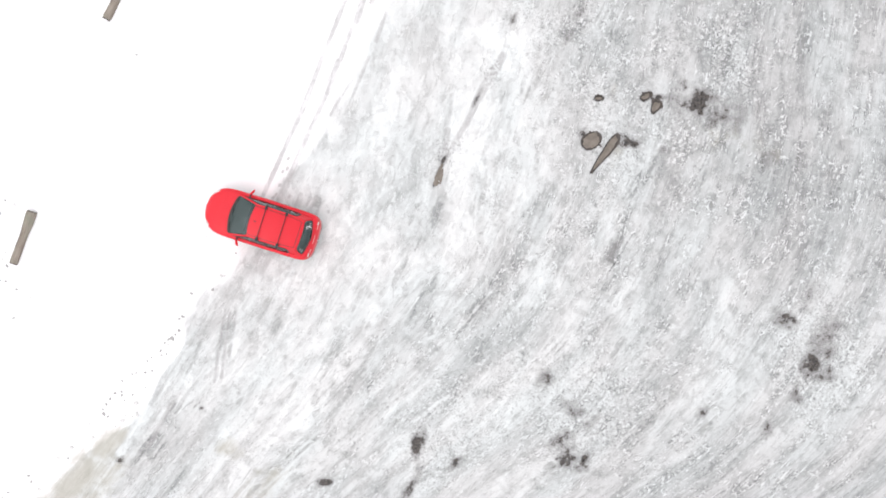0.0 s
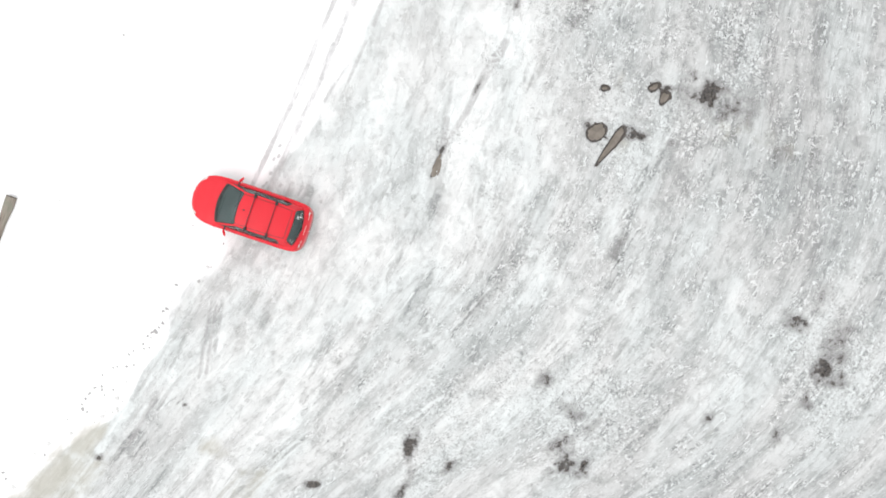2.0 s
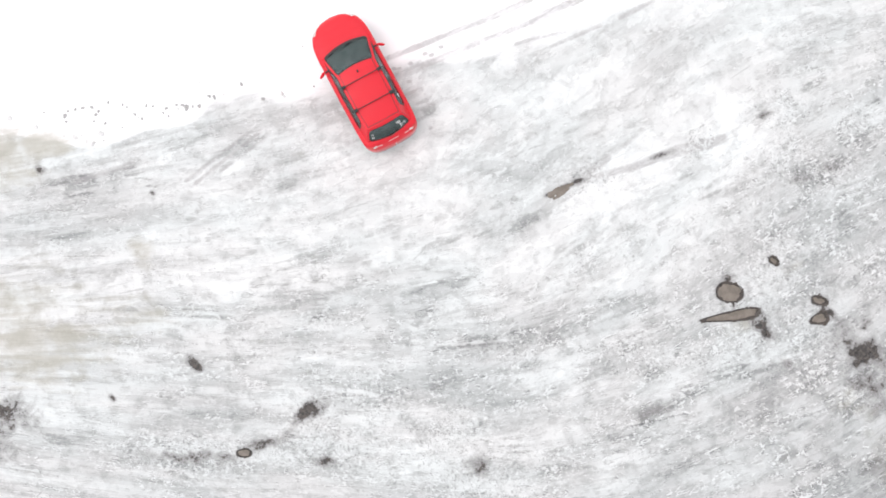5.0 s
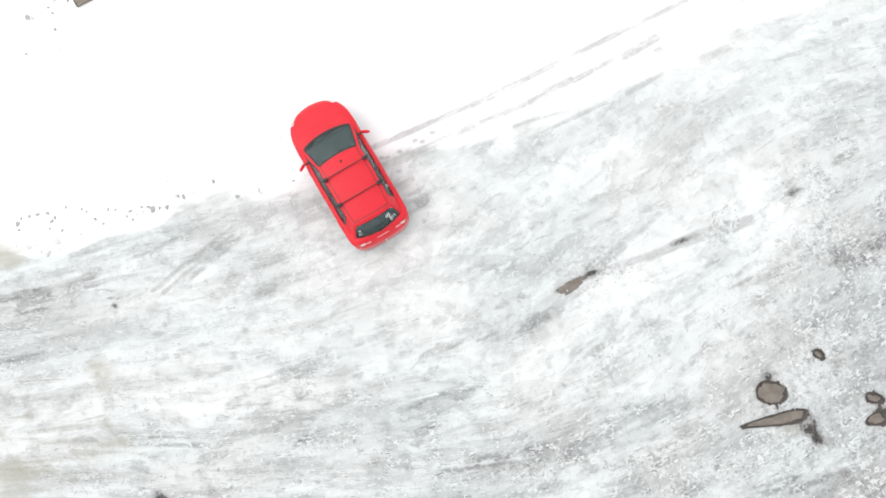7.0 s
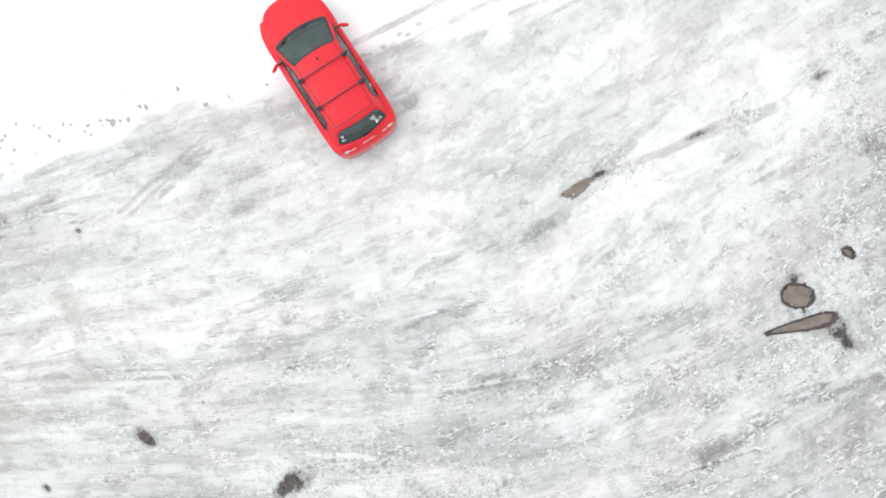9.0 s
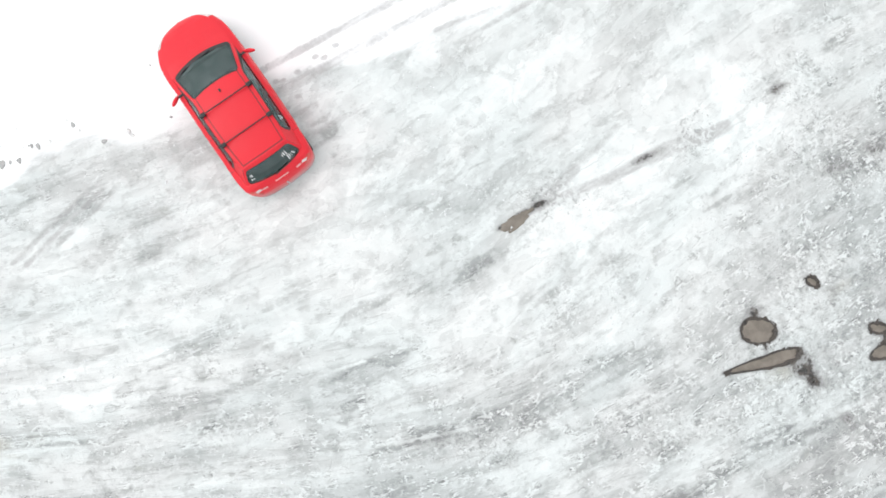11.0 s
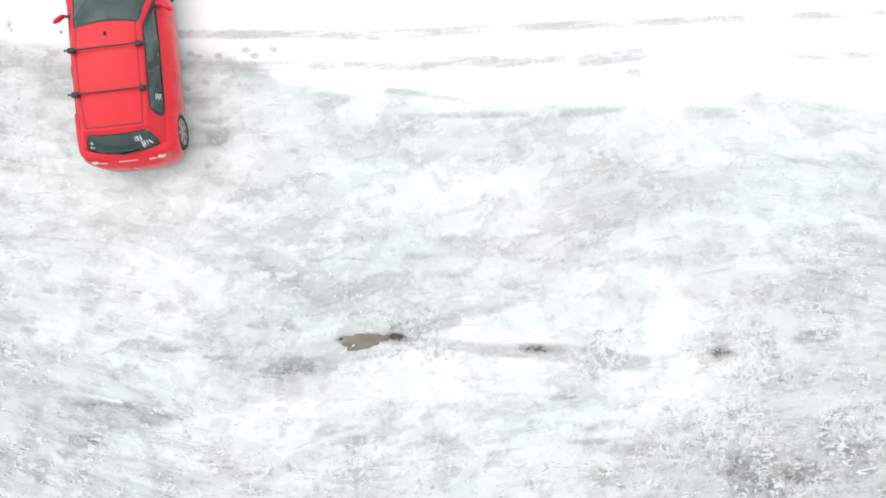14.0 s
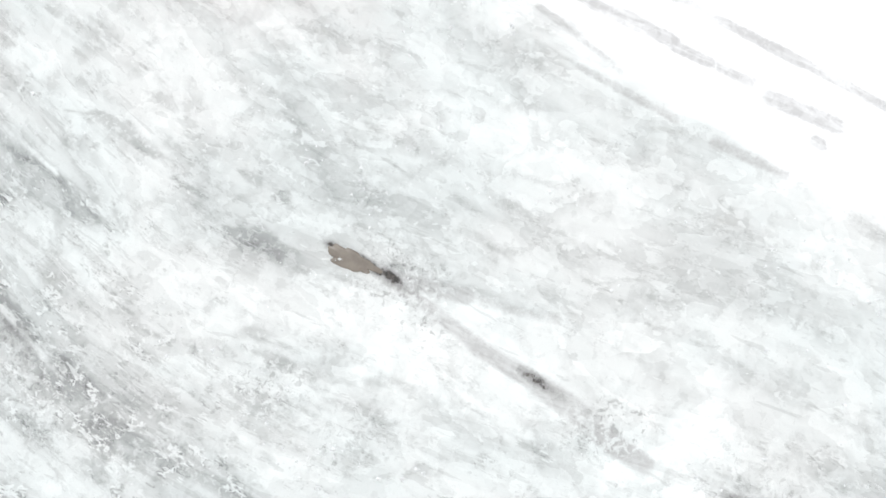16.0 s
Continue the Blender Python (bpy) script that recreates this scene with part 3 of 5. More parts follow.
STROKES += [
    (-8.62, -3.89, -7.46, -1.58, 0.089, 0.24), (-7.45, -4.83, -7.45, -3.19, 0.071, 0.28), (-7.37, -3.89, -7.12, -1.72, 0.071, 0.28), (-7.34, -3.76, -7.20, -2.55, 0.098, 0.42),
    (-7.02, -3.89, -6.98, -2.06, 0.116, 0.44), (-6.89, -3.16, -6.79, -1.86, 0.071, 0.40), (-6.38, -3.21, -5.42, -3.86, 0.071, 0.19), (-6.25, -3.13, -5.60, -3.48, 0.083, 0.28),
    (-6.17, -3.03, -5.59, -3.51, 0.067, 0.25), (-6.01, -1.08, -5.55, -0.08, 0.171, 0.26), (-5.49, -3.19, -5.11, -1.86, 0.125, 0.34), (-5.25, -3.73, -4.14, -4.08, 0.089, 0.25),
    (-5.12, -3.77, -4.83, -3.79, 0.061, 0.28), (-4.47, -4.04, -4.16, -4.04, 0.073, 0.19), (-4.35, -0.42, -3.41, 0.77, 0.183, 0.16),
]
STROKES += [
    (-3.14, -3.47, -2.56, -2.29, 0.089, 0.24), (-2.79, -2.21, -2.52, -1.76, 0.122, 0.30), (-2.62, -4.45, -2.96, -3.48, 0.158, 0.14), (-2.62, -2.63, -1.92, -1.14, 0.049, 0.20),
    (-2.59, -2.42, -2.21, -2.03, 0.048, 0.24), (-2.56, -1.95, -2.17, -1.27, 0.096, 0.32), (-2.20, -4.15, -1.72, -2.98, 0.134, 0.30), (-2.17, -2.78, -1.93, -2.57, 0.080, 0.32),
    (-2.12, -2.86, -1.96, -2.48, 0.061, 0.32), (-2.08, -3.35, -1.42, -2.49, 0.125, 0.25), (-1.54, -0.59, -1.53, -0.26, 0.088, 0.30), (-1.25, -1.37, -0.80, -0.35, 0.043, 0.42),
    (-1.11, -1.70, -1.14, -1.03, 0.035, 0.50), (-1.11, -0.90, -0.68, -0.20, 0.111, 0.40), (-1.07, -1.43, -0.96, -0.78, 0.085, 0.40),
]
STROKES += [
    (-0.98, -1.01, -0.51, -0.11, 0.035, 0.35), (-0.91, -0.84, -0.49, 0.20, 0.061, 0.48), (-0.86, -0.18, -0.74, 0.02, 0.108, 0.40), (-0.85, -0.08, -0.67, 0.19, 0.080, 0.48),
    (-0.72, -2.66, 0.18, -1.09, 0.107, 0.35), (-0.71, -2.69, -0.30, -2.03, 0.110, 0.35), (-0.58, -2.45, -0.22, -1.98, 0.111, 0.40), (-0.47, -0.26, -0.02, 0.77, 0.035, 0.35),
    (-0.33, -1.99, 0.44, -1.00, 0.091, 0.42), (-0.22, -1.98, 0.11, -1.27, 0.080, 0.25), (-0.01, -3.98, 0.86, -3.12, 0.049, 0.35), (0.13, -2.94, 0.15, -2.29, 0.113, 0.50),
    (0.16, -2.42, 0.17, -2.09, 0.072, 0.55), (0.18, -1.50, 0.43, -0.89, 0.127, 0.50), (0.19, -3.10, 0.24, -2.34, 0.161, 0.55),
]
STROKES += [
    (0.19, -2.75, 0.17, -2.13, 0.079, 0.50), (0.44, -0.89, 0.25, -0.42, 0.072, 0.17), (0.79, -3.36, 2.88, -2.77, 0.625, 0.12), (0.95, -3.24, 2.50, -1.48, 0.073, 0.50),
    (1.23, -3.04, 2.26, -1.58, 0.136, 0.45), (1.41, -2.52, 2.37, -1.39, 0.196, 0.55), (1.47, -0.65, 1.69, -0.21, 0.040, 0.40), (1.66, -3.75, 2.16, -2.42, 0.219, 0.33),
    (1.70, -2.18, 2.19, -1.66, 0.183, 0.55), (1.85, -0.11, 1.99, 0.32, 0.056, 0.45), (2.25, -3.56, 3.41, -2.71, 0.446, 0.20), (2.26, -1.58, 3.31, -0.29, 0.076, 0.30),
    (2.27, -1.52, 3.12, -0.17, 0.119, 0.42), (2.37, -1.39, 3.00, -0.60, 0.143, 0.45), (2.48, -1.65, 3.01, -0.76, 0.158, 0.45),
]
STROKES += [
    (2.78, -1.56, 3.05, -1.10, 0.089, 0.50), (2.83, -0.29, 2.96, 0.46, 0.199, 0.25), (2.94, -1.69, 3.16, -1.33, 0.073, 0.50), (2.99, -3.49, 4.57, -1.66, 0.098, 0.30),
    (3.02, -0.76, 3.73, 0.49, 0.183, 0.38), (3.04, -1.98, 3.12, -1.27, 0.036, 0.45), (3.10, -0.72, 3.99, 0.96, 0.181, 0.36), (3.21, -0.73, 3.35, -0.14, 0.183, 0.45),
    (3.24, -1.78, 3.71, -1.06, 0.255, 0.25), (3.48, -3.71, 3.61, -3.59, 0.178, 0.45), (3.61, -0.18, 3.63, 0.23, 0.111, 0.42), (3.98, -4.78, 4.41, -4.58, 0.212, 0.45),
    (4.17, -4.71, 4.66, -4.26, 0.143, 0.55), (4.90, -1.22, 5.16, -0.38, 0.061, 0.35), (5.49, -3.67, 7.13, -2.16, 0.178, 0.40),
]
STROKES += [
    (5.96, -4.62, 6.61, -4.01, 0.178, 0.40), (6.44, -1.49, 6.65, -1.06, 0.106, 0.48), (6.62, -0.42, 6.98, 0.56, 0.196, 0.55), (6.70, -3.97, 7.40, -2.99, 0.143, 0.50),
    (6.81, -0.62, 7.08, 0.27, 0.136, 0.55), (7.13, -2.16, 7.94, -1.32, 0.178, 0.22), (8.11, -2.02, 8.07, -0.76, 0.125, 0.25), (8.24, -1.50, 8.68, 0.21, 0.143, 0.30),
    (9.31, -1.92, 9.42, -1.55, 0.143, 0.40), (9.72, -1.88, 10.43, -0.86, 0.143, 0.28), (10.98, -2.64, 11.60, -1.63, 0.178, 0.30), (12.17, -3.59, 12.80, -2.76, 0.161, 0.40),
    (12.48, -4.81, 13.59, -3.40, 0.268, 0.35), (13.47, -0.53, 13.88, 0.78, 0.268, 0.30), (14.18, -0.31, 14.56, 0.50, 0.178, 0.30),
]
STROKES += [
    (-4.87, 2.38, -4.45, 3.27, 0.076, 0.20), (-4.57, 1.57, -4.05, 2.21, 0.178, 0.36), (-3.96, 1.52, -3.83, 2.11, 0.134, 0.40), (-3.21, 3.52, -2.62, 4.71, 0.089, 0.16),
    (-2.92, 4.85, -2.58, 5.66, 0.043, 0.22), (-2.85, 4.82, -2.68, 5.40, 0.048, 0.22), (-2.78, 4.47, -2.05, 6.03, 0.089, 0.18), (-2.24, 1.06, -1.68, 2.14, 0.073, 0.25),
    (-2.19, 3.03, -1.95, 3.71, 0.183, 0.14), (-2.15, 2.06, -1.10, 3.98, 0.089, 0.14), (-2.14, 0.41, -1.42, 1.96, 0.125, 0.25), (-2.13, 3.60, -1.99, 4.14, 0.119, 0.24),
    (-1.91, 4.57, -1.94, 5.52, 0.076, 0.18), (-1.45, 2.63, -1.41, 2.96, 0.060, 0.33), (-1.33, 3.05, -1.22, 3.47, 0.103, 0.30),
]
STROKES += [
    (-1.25, 3.17, -1.05, 3.52, 0.110, 0.29), (-1.22, 1.54, -0.97, 2.22, 0.061, 0.25), (-1.20, 2.33, -1.01, 3.01, 0.040, 0.25), (-1.15, 0.66, -0.62, 1.57, 0.073, 0.25),
    (-1.04, 1.79, -0.14, 3.37, 0.107, 0.25), (-0.93, 4.88, -0.84, 5.77, 0.048, 0.22), (-0.78, 4.34, 0.14, 5.74, 0.125, 0.24), (-0.75, 4.01, -0.52, 4.69, 0.040, 0.22),
    (-0.68, 2.44, -0.29, 3.52, 0.073, 0.22), (-0.67, 3.82, -0.05, 5.22, 0.073, 0.22), (-0.55, 0.95, -0.37, 1.38, 0.080, 0.38), (-0.28, 1.48, -0.21, 1.81, 0.080, 0.33),
    (-0.21, 4.24, 0.04, 5.39, 0.060, 0.24), (-0.16, 3.87, 0.20, 5.21, 0.161, 0.24), (-0.15, 4.93, 0.05, 5.57, 0.108, 0.30),
]
STROKES += [
    (0.30, 0.79, 0.42, 1.62, 0.108, 0.45), (0.30, 1.17, 0.39, 1.65, 0.122, 0.45), (0.38, 0.99, 0.46, 1.66, 0.135, 0.48), (0.42, 1.23, 0.55, 2.00, 0.161, 0.40),
    (0.70, 4.06, 0.88, 5.09, 0.080, 0.22), (0.72, 3.79, 0.96, 5.65, 0.107, 0.24), (0.78, 4.73, 0.94, 5.77, 0.091, 0.23), (1.78, 1.10, 1.67, 1.90, 0.080, 0.25),
    (1.93, 1.45, 2.20, 2.29, 0.079, 0.35), (1.93, 0.56, 2.14, 1.31, 0.151, 0.22), (2.10, 3.24, 2.28, 3.81, 0.119, 0.30), (2.14, 3.36, 2.32, 3.92, 0.134, 0.25),
    (2.17, 3.09, 2.24, 3.74, 0.096, 0.29), (2.17, 4.31, 2.49, 4.90, 0.073, 0.24), (2.23, 1.33, 2.37, 1.99, 0.111, 0.33),
]
STROKES += [
    (2.45, 1.10, 2.88, 2.08, 0.089, 0.30), (2.47, 1.93, 2.66, 2.88, 0.097, 0.30), (2.50, 1.50, 2.71, 2.42, 0.073, 0.28), (2.51, 1.86, 2.71, 3.69, 0.125, 0.35),
    (2.52, 4.41, 2.53, 4.89, 0.056, 0.22), (2.52, 1.61, 2.74, 2.52, 0.072, 0.40), (2.79, 2.61, 2.94, 3.19, 0.088, 0.33), (3.65, 1.00, 4.50, 2.47, 0.146, 0.45),
    (3.68, 0.56, 3.71, 0.80, 0.052, 0.50), (3.71, 1.13, 4.81, 2.62, 0.268, 0.35), (3.76, 0.57, 3.91, 1.72, 0.223, 0.38), (3.80, 0.21, 4.90, 1.55, 0.073, 0.25),
    (4.01, 0.94, 4.52, 2.37, 0.166, 0.33), (4.27, 0.94, 5.54, 2.56, 0.143, 0.28), (5.20, 0.72, 5.83, 2.41, 0.178, 0.30),
]
STROKES += [
    (5.32, 2.00, 5.96, 3.14, 0.097, 0.25), (7.05, 0.91, 7.62, 1.76, 0.122, 0.38), (7.07, 0.24, 7.35, 0.82, 0.106, 0.30), (7.16, 1.76, 7.82, 2.68, 0.110, 0.45),
    (7.34, 1.70, 8.16, 3.00, 0.098, 0.45), (7.86, 2.63, 8.68, 3.73, 0.085, 0.35), (7.88, 1.41, 8.42, 2.08, 0.183, 0.22), (8.16, 3.00, 8.66, 3.76, 0.076, 0.40),
    (8.52, 3.44, 7.25, 1.81, 0.178, 0.50), (10.29, 4.68, 10.96, 5.25, 0.268, 0.55), (10.87, 3.52, 11.04, 5.35, 0.161, 0.50), (12.22, 2.73, 12.57, 3.71, 0.143, 0.40),
    (-2.61, 5.57, -2.39, 6.08, 0.048, 0.29), (-2.59, 5.68, -2.10, 6.75, 0.060, 0.2), (-2.47, 5.51, -1.80, 6.43, 0.108, 0.14),
]
STROKES += [
    (-2.34, 5.42, -2.02, 6.67, 0.134, 0.14), (-2.34, 6.09, -2.10, 6.75, 0.060, 0.36), (-1.98, 5.13, -1.19, 6.70, 0.049, 0.22), (-1.94, 5.89, -1.76, 6.31, 0.111, 0.14),
    (-1.73, 7.59, -1.43, 8.33, 0.052, 0.36), (-1.73, 7.61, -1.29, 8.56, 0.097, 0.25), (-1.63, 5.50, -1.19, 6.40, 0.071, 0.27), (-1.62, 5.52, -1.24, 6.37, 0.035, 0.25),
    (-1.42, 8.33, -1.31, 8.66, 0.040, 0.22), (-0.99, 9.51, -0.53, 10.13, 0.111, 0.30), (-0.87, 9.55, -0.49, 10.50, 0.130, 0.29), (0.05, 5.08, 0.52, 6.47, 0.085, 0.20),
    (0.13, 9.47, 0.80, 9.83, 0.130, 0.16), (0.16, 9.66, 0.37, 9.92, 0.064, 0.18), (0.19, 6.65, -0.04, 7.32, 0.054, 0.11),
]
STROKES += [
    (0.34, 6.22, 0.39, 6.47, 0.056, 0.29), (0.42, 8.09, 0.72, 7.92, 0.043, 0.24), (0.42, 8.07, 0.71, 7.85, 0.035, 0.30), (0.55, 6.52, 1.04, 7.31, 0.076, 0.18),
    (0.69, 7.92, 0.40, 8.08, 0.035, 0.22), (0.95, 5.26, 0.96, 5.74, 0.072, 0.35), (1.57, 7.30, 1.33, 7.90, 0.239, 0.07), (1.79, 9.40, 1.98, 9.69, 0.076, 0.25),
    (1.85, 9.77, 2.02, 10.19, 0.108, 0.32), (1.85, 9.43, 2.03, 10.36, 0.143, 0.27), (2.46, 5.28, 2.56, 5.75, 0.196, 0.25), (2.57, 5.41, 2.67, 5.83, 0.108, 0.22),
    (2.58, 5.53, 2.59, 5.92, 0.135, 0.29), (2.65, 5.29, 2.79, 5.90, 0.146, 0.27), (2.72, 8.00, 3.12, 8.47, 0.219, 0.22),
]
STROKES += [
    (2.73, 6.17, 2.74, 6.33, 0.096, 0.25), (2.99, 7.84, 3.04, 8.54, 0.183, 0.38), (3.36, 9.08, 3.43, 9.35, 0.076, 0.50), (3.42, 9.07, 3.46, 9.42, 0.091, 0.50),
    (3.49, 9.60, 3.77, 10.53, 0.119, 0.50), (3.51, 9.72, 3.73, 10.48, 0.134, 0.45), (3.52, 5.35, 4.01, 6.30, 0.171, 0.36), (3.65, 5.59, 4.39, 6.57, 0.151, 0.36),
    (4.01, 6.30, 4.59, 7.13, 0.122, 0.26), (4.21, 7.83, 4.26, 8.57, 0.110, 0.35), (4.62, 6.44, 4.97, 7.06, 0.108, 0.30), (8.34, 6.80, 8.47, 7.71, 0.081, 0.50),
    (8.36, 6.31, 8.38, 7.22, 0.107, 0.45), (11.10, 6.44, 11.13, 7.90, 0.134, 0.35), (11.98, 5.06, 12.15, 5.47, 0.178, 0.40),
]
STROKES += [
    (12.06, 8.01, 12.42, 6.05, 0.125, 0.30), (12.97, 5.93, 12.98, 7.57, 0.125, 0.30), (2.03, 10.17, 2.46, 11.05, 0.140, 0.18), (2.85, 11.98, 2.99, 12.52, 0.097, 0.18),
    (2.91, 10.44, 3.33, 10.21, 0.076, 0.21), (-5.33, -8.06, -3.59, -6.59, 0.045, -0.60), (-0.51, -6.22, 0.98, -5.13, 0.080, -0.70), (0.43, -6.29, 1.25, -6.88, 0.062, -0.50),
    (-0.88, -2.67, -0.10, -1.49, 0.037, -0.70), (-0.78, -2.48, -0.05, -1.37, 0.035, -0.80), (-0.06, -1.29, 0.29, -0.74, 0.035, -0.50), (1.10, -2.93, 2.70, -1.14, 0.054, -0.50),
    (2.01, -4.69, 2.99, -3.48, 0.062, -0.60), (3.12, -1.97, 3.19, -1.22, 0.035, -0.60), (4.74, -1.01, 6.87, 0.95, 0.244, -0.30),
]
STROKES += [
    (13.56, -3.08, 14.48, -1.50, 0.071, -0.50), (1.86, 4.72, 2.65, 5.48, 0.244, -0.70), (6.91, 1.54, 8.27, 3.23, 0.071, -0.50), (8.13, 3.27, 9.05, 4.59, 0.110, -0.60),
    (12.31, 1.87, 12.84, 3.74, 0.089, -0.40), (2.86, 7.00, 3.96, 7.57, 0.219, -0.50), (6.84, 7.95, 7.18, 8.76, 0.035, -0.70), (10.70, 6.76, 11.07, 8.44, 0.089, -0.50),
    (11.44, 6.66, 11.61, 7.95, 0.089, -0.60), (13.02, 7.21, 13.07, 8.48, 0.089, -0.50),
]
# x, y, half length, half width, turn, strength: ice broken into loose flakes
BROKEN = [
    (5.6, -5.9, 2.32, 1.61, 6, 0.90), (4.2, -4.7, 1.07, 0.71, 6, 0.60), (3.0, -6.7, 1.78, 0.89, 6, 0.60), (14.4, -4.0, 1.61, 2.14, 6, 0.90),
    (8.1, 7.6, 4.28, 1.07, 6, 0.55), (6.1, 6.1, 1.61, 0.89, 6, 0.60), (7.1, 4.9, 2.14, 1.07, 6, 0.60), (9.5, 4.6, 1.96, 1.07, 6, 0.60),
    (11.0, 7.2, 1.07, 1.96, 6, 0.70), (7.5, -4.1, 2.14, 1.07, 6, 0.50), (0.1, -7.2, 1.07, 1.07, 6, 0.80), (-3.5, -7.0, 1.07, 0.71, 6, 0.40),
    (5.8, 1.3, 1.46, 0.44, 38, 0.80), (7.1, 3.7, 1.22, 0.85, 38, 0.80), (6.6, 5.5, 1.34, 0.73, 38, 0.60),
]
BROKEN += [
    (5.0, 8.2, 1.34, 0.97, 38, 0.70), (3.3, 8.6, 0.97, 0.61, 38, 0.60), (3.1, -1.4, 1.34, 0.44, 38, 0.60), (-0.3, 0.4, 0.73, 0.37, 38, 0.40),
    (2.7, 2.1, 0.73, 0.44, 38, 0.50), (2.2, 10.9, 0.97, 0.54, 36, 0.50), (5.3, 8.2, 1.19, 0.65, 36, 0.70), (3.6, 9.2, 0.97, 0.54, 36, 0.60),
    (5.5, 10.1, 1.30, 0.54, 36, 0.70), (6.3, 5.4, 0.86, 0.65, 36, 0.60), (0.9, 3.6, 0.76, 0.28, 36, 0.80), (0.7, 3.7, 0.72, 0.29, 97, 0.90),
    (2.4, 1.8, 0.72, 0.29, 97, 0.60), (2.8, 2.9, 0.88, 0.35, 97, 0.50), (2.4, 6.6, 0.56, 0.35, 97, 0.90),
]
BROKEN += [
    (-0.5, 2.8, 0.24, 0.40, 97, 0.50), (2.8, -1.2, 0.88, 0.32, 97, 0.50), (3.6, 0.1, 1.11, 0.40, 97, 0.50), (2.8, 8.1, 0.64, 0.40, 97, 0.60),
    (0.7, -7.4, 1.66, 0.66, 43, 0.90), (-1.8, -10.2, 2.12, 0.54, 43, 0.90), (0.7, -5.6, 1.66, 0.76, 43, 0.70), (2.9, -4.5, 2.12, 0.91, 43, 0.70),
    (5.7, 1.1, 1.21, 0.54, 43, 0.70), (-1.8, -4.8, 0.91, 0.39, 43, 0.60), (8.4, 2.0, 1.36, 0.70, 43, 0.50),
]
# x, y, half length, half width, turn, strength: wider patches of grey ice; below nought, of white
PATCHES = [
    (10.8, -4.6, 1.07, 0.62, 56, -0.80), (5.6, -3.4, 0.89, 0.54, 56, -0.60), (2.8, -4.9, 1.25, 0.62, 56, -0.70), (6.7, -1.6, 1.25, 0.71, 56, -0.50),
    (11.7, -1.1, 1.07, 0.71, 56, -0.50), (9.2, -3.0, 1.07, 0.71, 56, -0.40), (-0.5, -4.7, 1.07, 0.54, 56, -0.40), (-4.8, -5.8, 1.25, 0.71, 56, -0.50),
    (2.7, 7.5, 1.07, 0.89, 56, -0.70), (1.8, 3.8, 1.25, 0.54, 56, -0.60), (4.5, -0.8, 1.07, 0.71, 56, -0.50), (3.0, -7.2, 1.07, 0.54, 56, -0.70),
    (2.0, -3.2, 1.61, 0.71, 56, 0.60), (10.1, 2.2, 2.14, 1.07, 56, 0.45), (12.8, 2.3, 1.61, 1.07, 56, 0.50),
]
PATCHES += [
    (6.8, 7.4, 2.68, 0.71, 56, 0.40), (8.6, -1.1, 1.07, 0.89, 56, 0.35), (-1.7, -4.0, 1.07, 0.71, 56, 0.40), (10.1, -5.9, 1.07, 0.71, 56, 0.30),
    (13.0, -4.2, 1.07, 0.89, 56, 0.40), (6.5, -4.7, 1.07, 0.71, 56, 0.40), (-2.7, -7.3, 1.07, 0.54, 56, 0.30), (13.9, 0.2, 1.43, 0.89, 56, 0.30),
    (3.3, 1.2, 1.07, 0.71, 56, 0.35), (12.3, -6.2, 1.43, 0.71, 56, -0.50), (2.2, 5.0, 0.73, 0.37, 56, -0.80), (3.5, 7.4, 0.73, 0.37, 56, -0.70),
    (3.2, 2.2, 0.85, 0.37, 56, -0.50), (4.3, -1.5, 0.61, 0.30, 56, -0.80), (6.0, 0.3, 1.10, 0.37, 56, -0.60),
]
PATCHES += [
    (-3.9, -4.8, 0.97, 0.43, 56, -0.70), (-1.6, -1.5, 0.73, 0.37, 56, -0.50), (-4.8, -6.2, 0.85, 0.37, 56, -0.50), (4.7, 8.6, 1.10, 0.61, 56, 0.40),
    (5.7, 7.7, 0.85, 0.61, 56, 0.50), (3.9, 1.1, 1.46, 0.37, 56, 0.40), (3.1, -0.9, 1.34, 0.49, 56, 0.40), (7.9, 1.8, 1.22, 0.49, 56, 0.35),
    (1.9, -2.9, 1.10, 0.49, 56, 0.40), (-2.0, -3.8, 1.10, 0.49, 56, 0.35), (-4.3, -8.0, 0.73, 0.37, 56, 0.35), (3.2, 0.1, 1.19, 0.48, 61, 0.50),
    (-1.2, -1.8, 0.72, 0.32, 61, 0.30), (2.2, -1.6, 0.56, 0.32, 61, 0.40), (1.3, 7.8, 0.64, 0.32, 61, 0.25),
]
PATCHES += [
    (-2.1, 3.3, 0.56, 0.32, 61, 0.20), (-0.9, 0.6, 0.64, 0.32, 61, 0.25), (2.0, 5.9, 0.48, 0.24, 61, -0.30), (-2.1, -0.3, 0.56, 0.32, 61, -0.40),
    # the last two of this row lighten the ground beside the car
    (-2.1, 1.9, 0.72, 0.32, 61, -0.50), (-0.1, -0.8, 0.48, 0.16, 61, -0.40), (-2.8, 0.8, 1.1, 0.5, 50, -0.70), (-4.8, -0.6, 0.9, 0.5, 45, -0.60),
    (-1.3, 2.7, 1.0, 0.6, 61, -0.60), (-1.6, 4.4, 0.7, 0.4, 61, -0.40),
]
